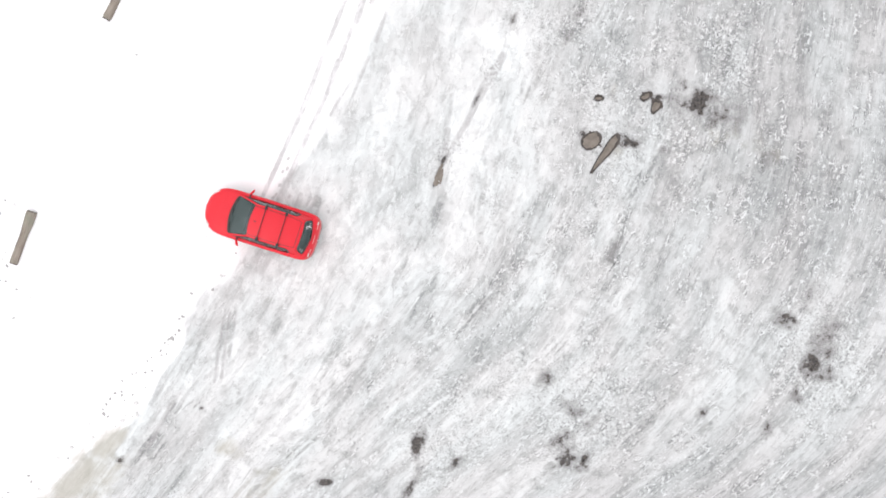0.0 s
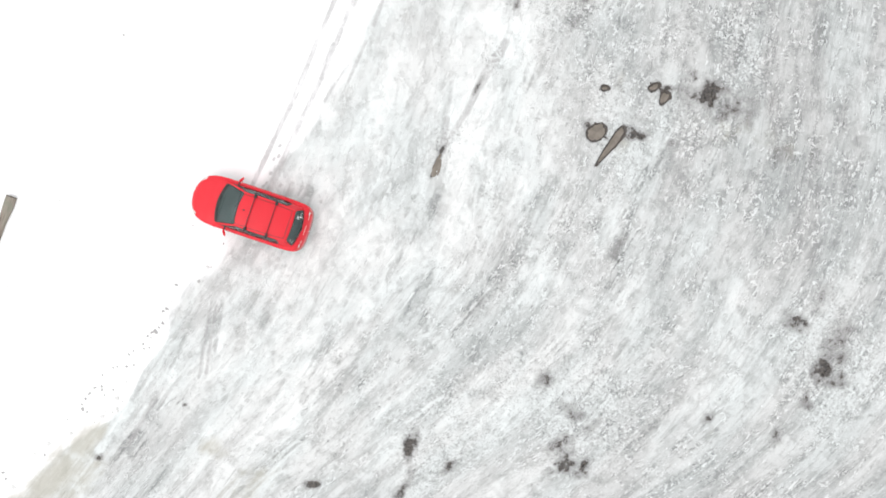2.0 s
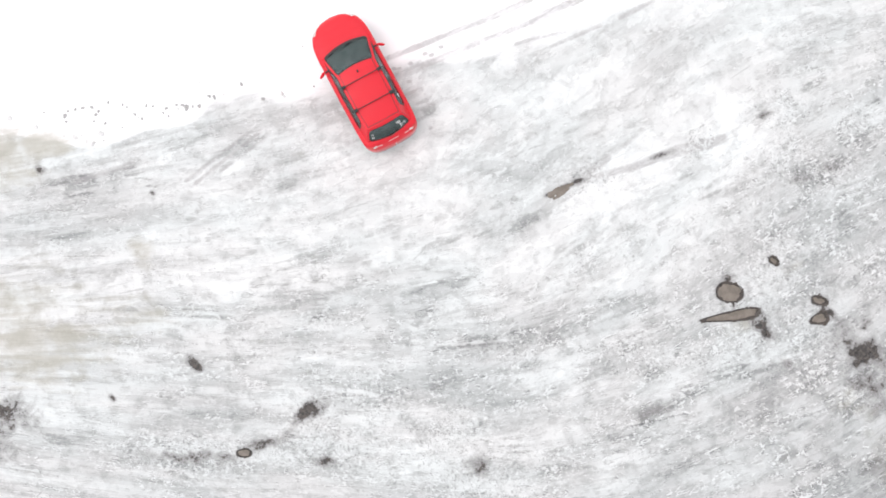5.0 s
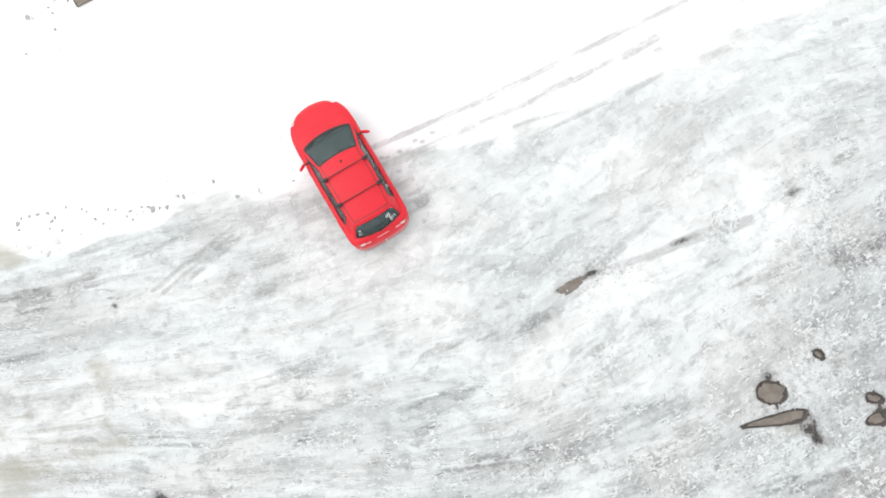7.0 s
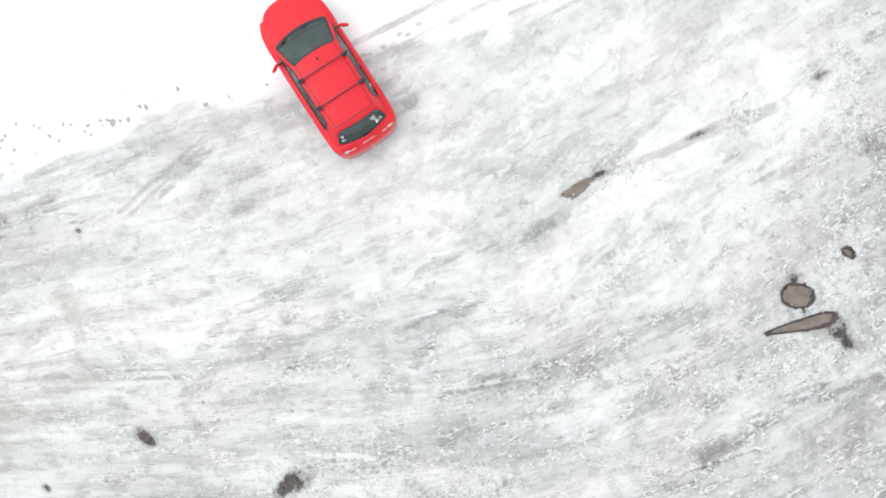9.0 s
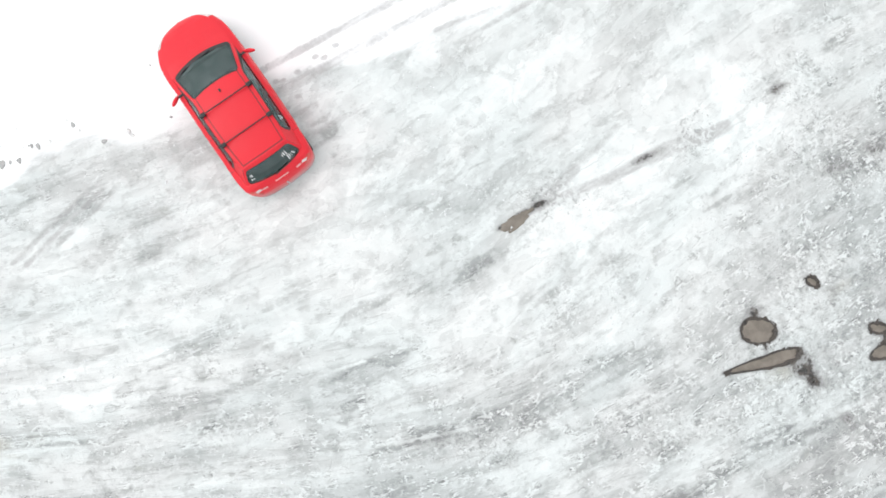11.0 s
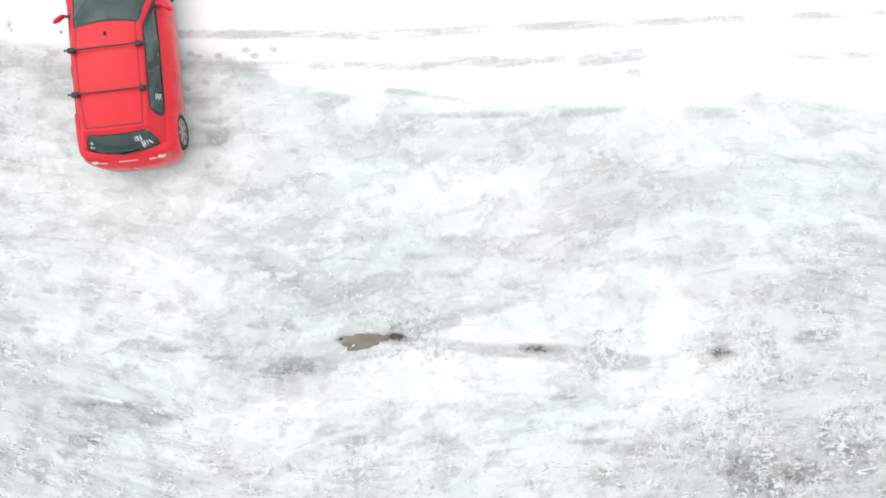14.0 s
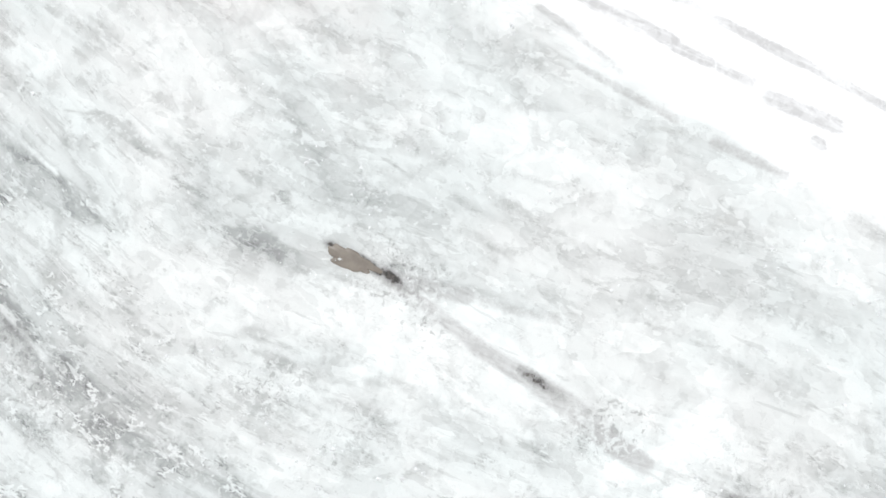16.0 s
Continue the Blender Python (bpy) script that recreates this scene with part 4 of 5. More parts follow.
# x, y, half length, half width, turn, strength: olive mud
MUDDY = [(-11.45, -6.95, 0.8, 0.3, 45, 1.0), (-12.5, -8.2, 1.1, 0.5, 45, 1.0), (-11.4, -8.1, 0.8, 0.35, 45, 0.6), (-13.2, -9.3, 1.2, 0.7, 45, 0.9), (-12.0, -9.0, 1.0, 0.5, 45, 0.6), (-7.03, -7.07, 0.36, 0.3, 0, 0.8), (-5.8, -8.5, 1.1, 0.5, 40, 0.5), (-7.2, -11.2, 1.6, 0.9, 40, 0.75), (-7.3, -9.3, 0.7, 0.5, 40, 0.4), (-9.0, -11.5, 2.0, 1.2, 42, 0.6), (11.6, 4.0, 1.5, 0.4, -12, 0.4), (6.9, 3.6, 0.5, 0.35, 20, 0.35), (7.0, 5.6, 0.5, 0.3, -20, 0.3)]


def blob(X, Y, x, y, a, b, turn, strength):
    c, s = math.cos(radians(turn)), math.sin(radians(turn))
    u, v = ((X - x) * c + (Y - y) * s) / a, (-(X - x) * s + (Y - y) * c) / b
    d = np.sqrt(u * u + v * v)
    return strength * np.clip(1.3 - 0.6 * d, 0, 1)


def band(X, Y, x0, y0, x1, y1, half, strength):
    dx, dy = x1 - x0, y1 - y0
    t = np.clip(((X - x0) * dx + (Y - y0) * dy) / (dx * dx + dy * dy), 0, 1)
    d = np.hypot(X - x0 - t * dx, Y - y0 - t * dy) / half
    return strength * np.clip(1.6 - d, 0, 1)


def scores(xs, ys, shape):
    """Straight wheel grooves that follow the bend, each a strip of distances from its middle line."""
    out = np.zeros(shape)
    rnd = random.Random(21)
    for n in range(170):
        x, y = rnd.uniform(-11, 17), rnd.uniform(-14, 13)
        if x < np.interp(y, *np.array(EDGE, float).T) + 0.6 or math.hypot(x + 4.9, y - 0.8) < 2.0:
            continue
        turn = heading(x, y) + radians(rnd.gauss(-1, 6))
        half, length, strong = rnd.choice((0.028, 0.035, 0.05, 0.075)), rnd.choice((0.5, 0.9, 1.5, 2.4)), rnd.uniform(0.45, 1.0)
        dx, dy = math.cos(turn) * length / 2, math.sin(turn) * length / 2
        for shift in (0.0, rnd.choice((0.17, 0.22, 0.3)) if n % 5 == 0 else 0.0):
            px, py = x - math.sin(turn) * shift, y + math.cos(turn) * shift
            i0, i1 = np.searchsorted(xs, (min(px - dx, px + dx) - 0.4, max(px - dx, px + dx) + 0.4))
            j0, j1 = np.searchsorted(ys, (min(py - dy, py + dy) - 0.4, max(py - dy, py + dy) + 0.4))
            X, Y = np.meshgrid(xs[i0:i1], ys[j0:j1])
            t = np.clip(((X - px) * dx + (Y - py) * dy) / (dx * dx + dy * dy), -1, 1)
            d = np.hypot(X - px - t * dx, Y - py - t * dy)
            out[j0:j1, i0:i1] = np.maximum(out[j0:j1, i0:i1], strong * np.clip(1.0 - d / half / 2, 0, 1) * (1 - t**4) ** 0.5)
    return out


def spread(low, high, step):
    """Fine steps where the camera sees the ground, wide ones out to the horizon."""
    far = [40, 70, 130, 260, 520, 1000, 2000]
    near = [3, 8, 16]
    return np.array([low - f for f in reversed(far)] + [low - f for f in reversed(near)] + list(np.arange(low, high, step)) + [high + f for f in near] + [high + f for f in far])


# puddles: x, y, half length, half width, turn in degrees, how much wider the far end is, dark rim
POOLS = [(6.08, 4.05, 0.36, 0.25, 30, -0.15, 0.04), (6.57, 3.58, 0.76, 0.125, 53, 0.42, 0.03), (0.54, 2.76, 0.40, 0.14, 70, -0.4, 0.012), (6.34, 5.59, 0.12, 0.075, 5, 0.0, 0.045), (8.06, 5.66, 0.17, 0.10, 30, 0.0, 0.055), (8.42, 5.29, 0.22, 0.13, 62, 0.2, 0.05), (-0.73, -9.13, 0.2, 0.1, 45, 0.0, 0.03)]


def shore(X, Y, x, y, a, b, turn, taper, rim):
    """How wet the ground is round a puddle: a narrow dark rim."""
    c, s = math.cos(radians(turn)), math.sin(radians(turn))
    u, v = ((X - x) * c + (Y - y) * s) / a, (-(X - x) * s + (Y - y) * c) / b
    ragged = (vnoise(X * 9 + 5, Y * 9) - 0.5) * 0.12 / b ** 0.5 * 0.35
    d = ragged + (np.abs(u) ** 2.5 + np.abs(v / np.clip(1 + taper * u, 0.25, 2)) ** 2.5) ** 0.4
    return np.maximum(np.clip(1.45 - np.maximum(0, d - 1.0) * b / rim, 0, 1.45), 0.34 * np.exp(-np.maximum(0, d - 1) * b / 0.1)), d


def paths(X, Y):
    """Metres across and along the bending tyre paths."""
    x, y = np.clip(X, -18, 19) / 15, np.clip(Y, -18, 17) / 15
    powers = [x**i * y**j for i, j in FLOW]
    return sum(c * p for c, p in zip(ACROSS, powers)), sum(c * p for c, p in zip(ALONG, powers))


def heading(x, y):
    """The direction of the tyre paths at a place, in radians."""
    e = 0.01
    across = lambda x, y: float(paths(x, y)[0])
    return math.atan2((across(x + e, y) - across(x - e, y)), -(across(x, y + e) - across(x, y - e)))


def scraped(xs, ys, r, along, signs):
    """How far each place is scraped grey, or swept clean, by the strokes of that sign."""
    out = np.zeros(r.shape)
    for x0, y0, x1, y1, half, strong in STROKES:
        if strong * signs < 0:
            continue
        pad = half * 1.8 + 0.1
        i0, i1 = np.searchsorted(xs, (min(x0, x1) - pad, max(x0, x1) + pad))
        j0, j1 = np.searchsorted(ys, (min(y0, y1) - pad, max(y0, y1) + pad))
        X, Y = np.meshgrid(xs[i0:i1], ys[j0:j1])
        dx, dy = x1 - x0, y1 - y0
        t = ((X - x0) * dx + (Y - y0) * dy) / (dx * dx + dy * dy)
        q = np.clip(t, 0, 1)
        strands = fbm(r[j0:j1, i0:i1] * 8, along[j0:j1, i0:i1] * 0.7, 3)
        ragged = (fbm(X * 2.6 + 3, Y * 2.6, 3) - 0.5) * 1.0 + (vnoise(X * 11, Y * 11 + 7) - 0.5) * 0.5 + (0.5 - strands) * 1.8
        d = np.hypot(X - x0 - q * dx, Y - y0 - q * dy) / half / (0.4 + 0.65 * np.sin(np.pi * q) ** 0.5) + ragged
        fibre = np.clip(0.2 + 1.6 * strands, 0.3, 1.5)
        ends = smooth01((np.minimum(t, 1 - t) + 0.06 + 0.25 * ragged) / 0.2)
        out[j0:j1, i0:i1] = np.maximum(out[j0:j1, i0:i1], abs(strong) * smooth01((1.25 - d) / 0.85) * fibre * (ends if strong > 0 else 1))
    return out


def build_ground():
    xs, ys = spread(-17.0, 17.5, 0.042), spread(-16.5, 14.5, 0.042)
    X, Y = np.meshgrid(xs, ys)
    edge_y, edge_x = np.array(EDGE).T
    wob = (fbm(X * 0.9, Y * 0.9) - 0.5) * 0.4
    inside = np.interp(Y, edge_y, edge_x) - X + wob
    snow = smooth01(inside / np.interp(Y, [-4, -2.8, -1, 1.5, 3], [0.55, 1.0, 2.0, 2.0, 1.6]) + 0.5)
    R, along = paths(X, Y)
    r = R + (vnoise(X * 0.09, Y * 0.09) - 0.5) * 1.2 + (vnoise(X * 0.3 + 9, Y * 0.3) - 0.5) * 0.25
    wet, rut, mud = 0 * X, 0 * X, 0 * X
    bent_x = (fbm(X * 2.4 + 5, Y * 2.4) - 0.5) * 0.6 + (vnoise(X * 9, Y * 9) - 0.5) * 0.12
    bent_y = (fbm(X * 2.4, Y * 2.4 + 9) - 0.5) * 0.6 + (vnoise(X * 9 + 4, Y * 9) - 0.5) * 0.12
    for row in SOAKED:
        k = min(1.0, max(0.15, (row[3] - 0.03) * 7))
        wet = np.maximum(wet, blob(X + bent_x * k, Y + bent_y * k, *row))
    pools = [shore(X, Y, *row) for row in POOLS]
    for (w, _), row in zip(pools, POOLS):
        wet = np.maximum(wet, w if row[-1] > 0.02 else 0)
    for row in RUTS:
        rut = np.maximum(rut, band(X, Y, *row))
    groove = scores(xs, ys, X.shape) * (1 - snow) * (1 - 0.9 * np.exp(-(((X + 0.6) / 4.0) ** 2) - ((Y - 4.5) / 5.0) ** 2))
    scrape, swept = (scraped(xs, ys, r, along, k) for k in (1, -1))
    tone = 0 * X
    for row in PATCHES:
        tone += np.sign(row[5]) * smooth01(blob(X + bent_x * 1.6, Y + bent_y * 1.6, *row[:5], abs(row[5])))
    tone = np.clip(tone, -1, 1) * np.clip(0.4 + 1.2 * fbm(r * 3, along * 0.5, 3), 0.4, 1.6)
    broken = 0 * X
    for row in BROKEN:
        broken = np.maximum(broken, blob(X, Y, *row))
    broken = smooth01((broken + (fbm(X * 1.3, Y * 1.3) - 0.5) * 1.2 - 0.15) / 0.6) * broken
    for row in MUDDY:
        mud = np.maximum(mud, blob(X, Y, *row))
    # the drive is dirtier away from the snow, most of all where cars turn
    dirt = 0.02 + 0.40 * smooth01((X - 3.0) / 6.0) + 0.42 * smooth01((X - 6.5) / 6) * smooth01((Y + 1) / 5) - 0.75 * np.exp(-(((X - 0.4) / 3.4) ** 2) - ((Y - 6.2) / 4.6) ** 2)
    dirt += 0.22 * np.exp(-(((X - 3.4) / 1.6) ** 2) - ((Y + 0.6) / 2.0) ** 2) + 0.10 * smooth01((-Y - 5.0) / 4.0) * smooth01((X + 10) / 5) + 0.34 * (fbm(X * 0.25, Y * 0.25) - 0.5)
    dirt -= 0.26 * smooth01((-3 - X) / 3) * smooth01((-1 - Y) / 3)
    dirt += 0.4 * np.exp(-(((X - 5.6) / 2.0) ** 2) - ((Y - 8.0) / 2.2) ** 2)
    # ground colour lightened round the car to weaken its contact shadow
    dirt -= 0.4 * np.exp(-(((X + 4.2) / 3.0) ** 2) - ((Y - 1.5) / 2.5) ** 2)
    dirt -= 0.2 * np.exp(-(((X + 5.8) / 2.0) ** 2) - ((Y + 0.6) / 1.8) ** 2)
    dirt -= 0.3 * smooth01((inside + 1.3) / 1.3) * smooth01((-0.5 - Y) / 1.5)
    # lightened once more behind the tail, against the shadow there
    dirt -= 0.45 * np.exp(-(((X + 3.3) / 2.0) ** 2) - ((Y + 0.5) / 2.0) ** 2)
    dirt -= 0.85 * smooth01((inside + np.interp(Y, [-2, 4], [0.8, 3.0])) / 3.2) * smooth01((Y + 1.0) / 3.0)
    # tread: low ridges along the tyre paths, ruts pressed in, clean snow a hand high
    Z = (fbm(r * 2.2, along * 0.5) - 0.5) * 0.035 * (1 - snow) + (fbm(X * 0.6, Y * 0.6) - 0.5) * 0.03
    Z += snow * (0.055 + (fbm(X * 1.6, Y * 1.6) - 0.5) * 0.03) - 0.02 * np.clip(rut, 0, 1) - 0.012 * groove - 0.012 * scrape - 0.012 * np.clip(wet, 0, 1)
    for _, d in pools:
        Z -= 0.035 * smooth01((1.25 - d) / 0.35)
    # the ground is trodden flat under the car's wheels
    calm = smooth01((np.hypot((X + 5.6) / 2.6, (Y - 1.0) / 1.7) - 0.8) / 0.5)
    Z = Z * calm
    far = smooth01((np.maximum(np.abs(X) - 20, np.abs(Y) - 19)) / 20)
    Z = Z * (1 - far)
    ny, nx = X.shape
    me = bpy.data.meshes.new("ground")
    n = np.arange(nx * ny).reshape(ny, nx)
    quads = np.stack([n[:-1, :-1], n[:-1, 1:], n[1:, 1:], n[1:, :-1]], -1).reshape(-1, 4)
    me.vertices.add(nx * ny)
    me.vertices.foreach_set("co", np.stack([X, Y, Z], -1).astype(np.float32).ravel())
    me.loops.add(quads.size)
    me.loops.foreach_set("vertex_index", quads.astype(np.int32).ravel())
    me.polygons.add(len(quads))
    me.polygons.foreach_set("loop_start", np.arange(0, quads.size, 4, dtype=np.int32))
    me.polygons.foreach_set("use_smooth", np.ones(len(quads), dtype=bool))
    me.update(calc_edges=True)
    for name, a in (("snow", snow), ("wet", wet), ("rut", rut), ("mud", mud), ("dirt", dirt), ("groove", groove), ("scrape", scrape), ("swept", swept), ("broken", broken), ("tone", tone)):
        me.attributes.new(name, "FLOAT", "POINT").data.foreach_set("value", a.astype(np.float32).ravel())
    me.attributes.new("flow", "FLOAT_VECTOR", "POINT").data.foreach_set("vector", np.stack([r, along, 0 * r], -1).astype(np.float32).ravel())
    me.materials.append(GROUND)
    return tagged(new("ground", me), "snow-covered drive of packed grey ice beside clean fallen snow", "ground", kind="structure"), (xs, ys, Z)


ground, HEIGHTS = build_ground()


def height(x, y):
    xs, ys, Z = HEIGHTS
    return float(Z[min(len(ys) - 1, np.searchsorted(ys, y)), min(len(xs) - 1, np.searchsorted(xs, x))])


def puddle(x, y, a, b, turn, taper, rim, seed):
    """Muddy melt water with a ragged shore and a dark rim of thawed mud round it."""
    rnd = random.Random(seed)
    ph = [rnd.uniform(0, 6.3) for _ in range(5)]
    n = 96
    jag = [rnd.gauss(0, 1) for _ in range(n)]
    outline, banks = [], []
    for i in range(n):
        q = i / n * 2 * math.pi
        w = 1 + 0.10 * math.sin(2 * q + ph[0]) + 0.08 * math.sin(3 * q + ph[1]) + 0.05 * math.sin(5 * q + ph[4]) + 0.04 * math.sin(8 * q + ph[2]) + 0.03 * math.sin(13 * q + ph[3])
        w = (1 + (w - 1) * (1.5 if rim < 0.02 else 0.9)) * 0.97 * (abs(math.cos(q)) ** 2.5 + abs(math.sin(q)) ** 2.5) ** -0.4
        w *= 1 + 0.012 * (jag[i] + jag[i - 1]) / max(0.5, b * 6)
        outline.append(Vector((a * w * math.cos(q), b * w * (1 + taper * math.cos(q)) * math.sin(q), 0)))
        banks.append(rim * max(0.35, 1.0 + 0.55 * math.sin(3 * q + ph[2]) + 0.3 * math.sin(7 * q + ph[0]) + 0.35 * jag[i]))
    bm = bmesh.new()
    middle = bm.verts.new((0, 0, 0))
    rings = [[bm.verts.new(p * f + Vector((0, 0, -0.012 if f == 1.0 else 0))) for p in outline] for f in (0.5, 0.85, 1.0)]
    for i in range(n):
        j = (i + 1) % n
        bm.faces.new((middle, rings[0][i], rings[0][j]))
        for p, q in ((0, 1), (1, 2)):
            bm.faces.new((rings[p][i], rings[q][i], rings[q][j], rings[p][j]))
    ob = part("puddle", bm, WATER, None)
    level = height(x, y) + 0.014
    ob.matrix_world = pose(x, y, level, 0, 0, turn)
    tagged(ob, "shallow brown melt-water puddle thawed into packed snow", "puddle", "puddles on the drive")
    if rim < 0.02:
        return ob
    place = ob.matrix_world
    bm = bmesh.new()
    rows = [[], [], []]
    for i, p in enumerate(outline):
        side = (outline[(i + 1) % n] - outline[i - 1]).normalized().cross(Vector((0, 0, 1)))
        for k, f in enumerate((-0.3, 0.25, 1.0)):
            at = p + side * banks[i] * f
            w = place @ at
            at.z = max(0.003, height(w.x, w.y) - level + (0.006 if k < 2 else 0.003)) if k else 0.003
            rows[k].append(bm.verts.new(at))
    for i in range(n):
        j = (i + 1) % n
        for k in (0, 1):
            bm.faces.new((rows[k][i], rows[k + 1][i], rows[k + 1][j], rows[k][j]))
    part("rim", bm, MUD, ob, "ragged dark rim of thawed mud")
    return ob


for n, row in enumerate(POOLS):
    puddle(*row, n)


# ---------------------------------------------------------------- car
# the body's plan and outline: place along the car, half width, height of its upper edge
PLAN_X = [-1.515, -1.50, -1.475, -1.43, -1.36, -1.235, -1.0, -0.5, 0.3, 1.2, 1.6, 1.85, 2.05, 2.2, 2.33, 2.44, 2.52, 2.565, 2.585]
PLAN_W = [0.02, 0.36, 0.56, 0.68, 0.77, 0.825, 0.845, 0.86, 0.865, 0.86, 0.85, 0.83, 0.795, 0.745, 0.66, 0.53, 0.38, 0.22, 0.02]
TOP_X = [-1.515, -1.475, -1.415, -1.33, -1.26, 1.5, 1.8, 2.1, 2.3, 2.44, 2.53, 2.585]
TOP_Z = [0.60, 0.74, 0.86, 0.955, 0.97, 0.93, 0.895, 0.825, 0.76, 0.69, 0.62, 0.55]
HUBS = (1.72, -0.92)
# the plan's corners eased into curves, but for the steep ends
EASE_X = np.linspace(PLAN_X[0], PLAN_X[-1], 833)
EASE_W = np.interp(EASE_X, PLAN_X, PLAN_W)
SMOOTHED = np.convolve(np.pad(EASE_W, 24, mode="edge"), np.hanning(51)[1:-1] / np.hanning(51)[1:-1].sum(), mode="valid")
EASE_W = EASE_W + (SMOOTHED - EASE_W) * smooth01((EASE_X - PLAN_X[0]) / 0.25) * smooth01((PLAN_X[-1] - EASE_X) / 0.2)


def body_point(x, k):
    """k: 0 at the sill, 1 at the shoulder, 2 on the middle line."""
    w, zt = float(np.interp(x, EASE_X, EASE_W)), float(np.interp(x, TOP_X, TOP_Z))
    low = 0.20
    for hub in HUBS:
        d = abs(x - hub)
        if d < 0.36:
            low = max(low, 0.28 + math.sqrt(0.36**2 - d * d))
    low = min(low, zt - 0.2)
    ks = [0, 0.25, 0.5, 0.75, 0.9, 1.0, 1.25, 2.0]
    ys = [0.965, 0.99, 1.0, 0.985, 0.945, 0.865, 0.62, 0.0]
    zs = [low, low + (zt - low) * 0.35, low + (zt - low) * 0.62, low + (zt - low) * 0.84, zt - 0.035, zt, zt + 0.022, zt + 0.04]
    return (x, w * float(np.interp(k, ks, ys)), float(np.interp(k, ks, zs)))


def roof_z(x):
    return float(np.interp(x, [-1.0, -0.7, -0.2, 0.3, 0.6, 0.82], [1.385, 1.425, 1.452, 1.448, 1.425, 1.395]))


def roof_w(x):
    return float(np.interp(x, [-1.0, -0.5, 0.2, 0.82], [0.535, 0.575, 0.59, 0.575]))


def screen_top(b):
    return Vector((0.825 - 0.07 * b * b, b * 0.575, roof_z(0.82) - 0.05 * abs(b) ** 2.5))


def screen_base(b):
    return Vector((1.64 - 0.14 * b * b, b * 0.725, 0.955 - 0.02 * b * b))


def tail_top(b):
    return Vector((-0.97 + 0.02 * b * b, b * 0.535, roof_z(-1.0) - 0.05 * abs(b) ** 2.5))


def tail_base(b):
    return Vector((-1.34 + 0.15 * b * b, b * 0.70, 0.965))


def screen(b, v):
    p = screen_base(b).lerp(screen_top(b), v)
    return p + Vector((0.5, 0, 0.85)) * 0.05 * math.sin(math.pi * v) * (1 - b**4)


def tail(b, v):
    p = tail_top(b).lerp(tail_base(b), v)
    return p + Vector((-0.85, 0, 0.5)) * 0.05 * math.sin(math.pi * v) * (1 - b**4)


def roof(a, b):
    p = screen_top(b).lerp(tail_top(b), a)
    return Vector((p.x, b * roof_w(p.x), roof_z(p.x) - 0.05 * abs(b) ** 2.5))


def flank(a, v, side):
    low = screen_base(1).lerp(tail_base(1), a)
    low.y = float(np.interp(low.x, [-1.2, -0.6, 0.4, 1.5], [0.70, 0.735, 0.745, 0.725]))
    high = roof(a, 1)
    p = low.lerp(high, v) + Vector((0, 0.022, 0.008)) * math.sin(math.pi * v) * math.sin(math.pi * min(1, max(0, a)))
    return Vector((p.x, p.y * side, p.z))


def raised(fn, d, centre=Vector((0, 0, 0.7))):
    """The same surface, d metres further out."""

    def out(u, v):
        e = 1e-3
        p = Vector(fn(u, v))
        n = (Vector(fn(u + e, v)) - p).cross(Vector(fn(u, v + e)) - p).normalized()
        c = Vector((p.x * 0.6, 0, 0.7))
        return p + (n if n.dot(p - c) > 0 else -n) * d

    return out


def fillet(fn, b0, v0, db, dv):
    """The painted corner that rounds off a pane: from (b0, v0) along db and dv."""
    bm = bmesh.new()
    tip = bm.verts.new(fn(b0, v0))
    arc = [bm.verts.new(fn(b0 + db * (1 - math.sin(q)), v0 + dv * (1 - math.cos(q)))) for q in steps(0, math.pi / 2, 8)]
    for p, q in zip(arc, arc[1:]):
        bm.faces.new((tip, p, q))
    return bm


def wheel(car, x, side):
    y = side * 0.825
    tyre_profile = [(0.235, -0.085), (0.275, -0.095), (0.305, -0.08), (0.315, -0.04), (0.315, 0.04), (0.305, 0.08), (0.275, 0.095), (0.235, 0.085)]
    w = new("wheel")
    w.parent = car
    w.matrix_basis = pose(x, y - side * 0.11, 0.315)
    part("tyre", spun(tyre_profile), TYRE, w)
    rim = spun([(0.21, -0.08), (0.24, -0.08), (0.24, 0.085), (0.21, 0.085)])
    join(rim, spun([(0.01, 0.03 * side), (0.05, 0.03 * side), (0.05, 0.065 * side), (0.01, 0.065 * side)], 20))
    for k in range(7):
        spoke = box(0.19, 0.03, 0.065, (0.125, side * 0.065, 0), 0.008)
        bmesh.ops.rotate(spoke, cent=(0, 0, 0), matrix=Matrix.Rotation(k * 2 * math.pi / 7, 3, "Y"), verts=spoke.verts)
        join(rim, spoke)
    part("rim", rim, ALLOY, w, "seven-spoke silver alloy rim")
    part("brake_disc", spun([(0.03, -0.01), (0.14, -0.01), (0.14, 0.012), (0.03, 0.012)], 30), BLACK, w)


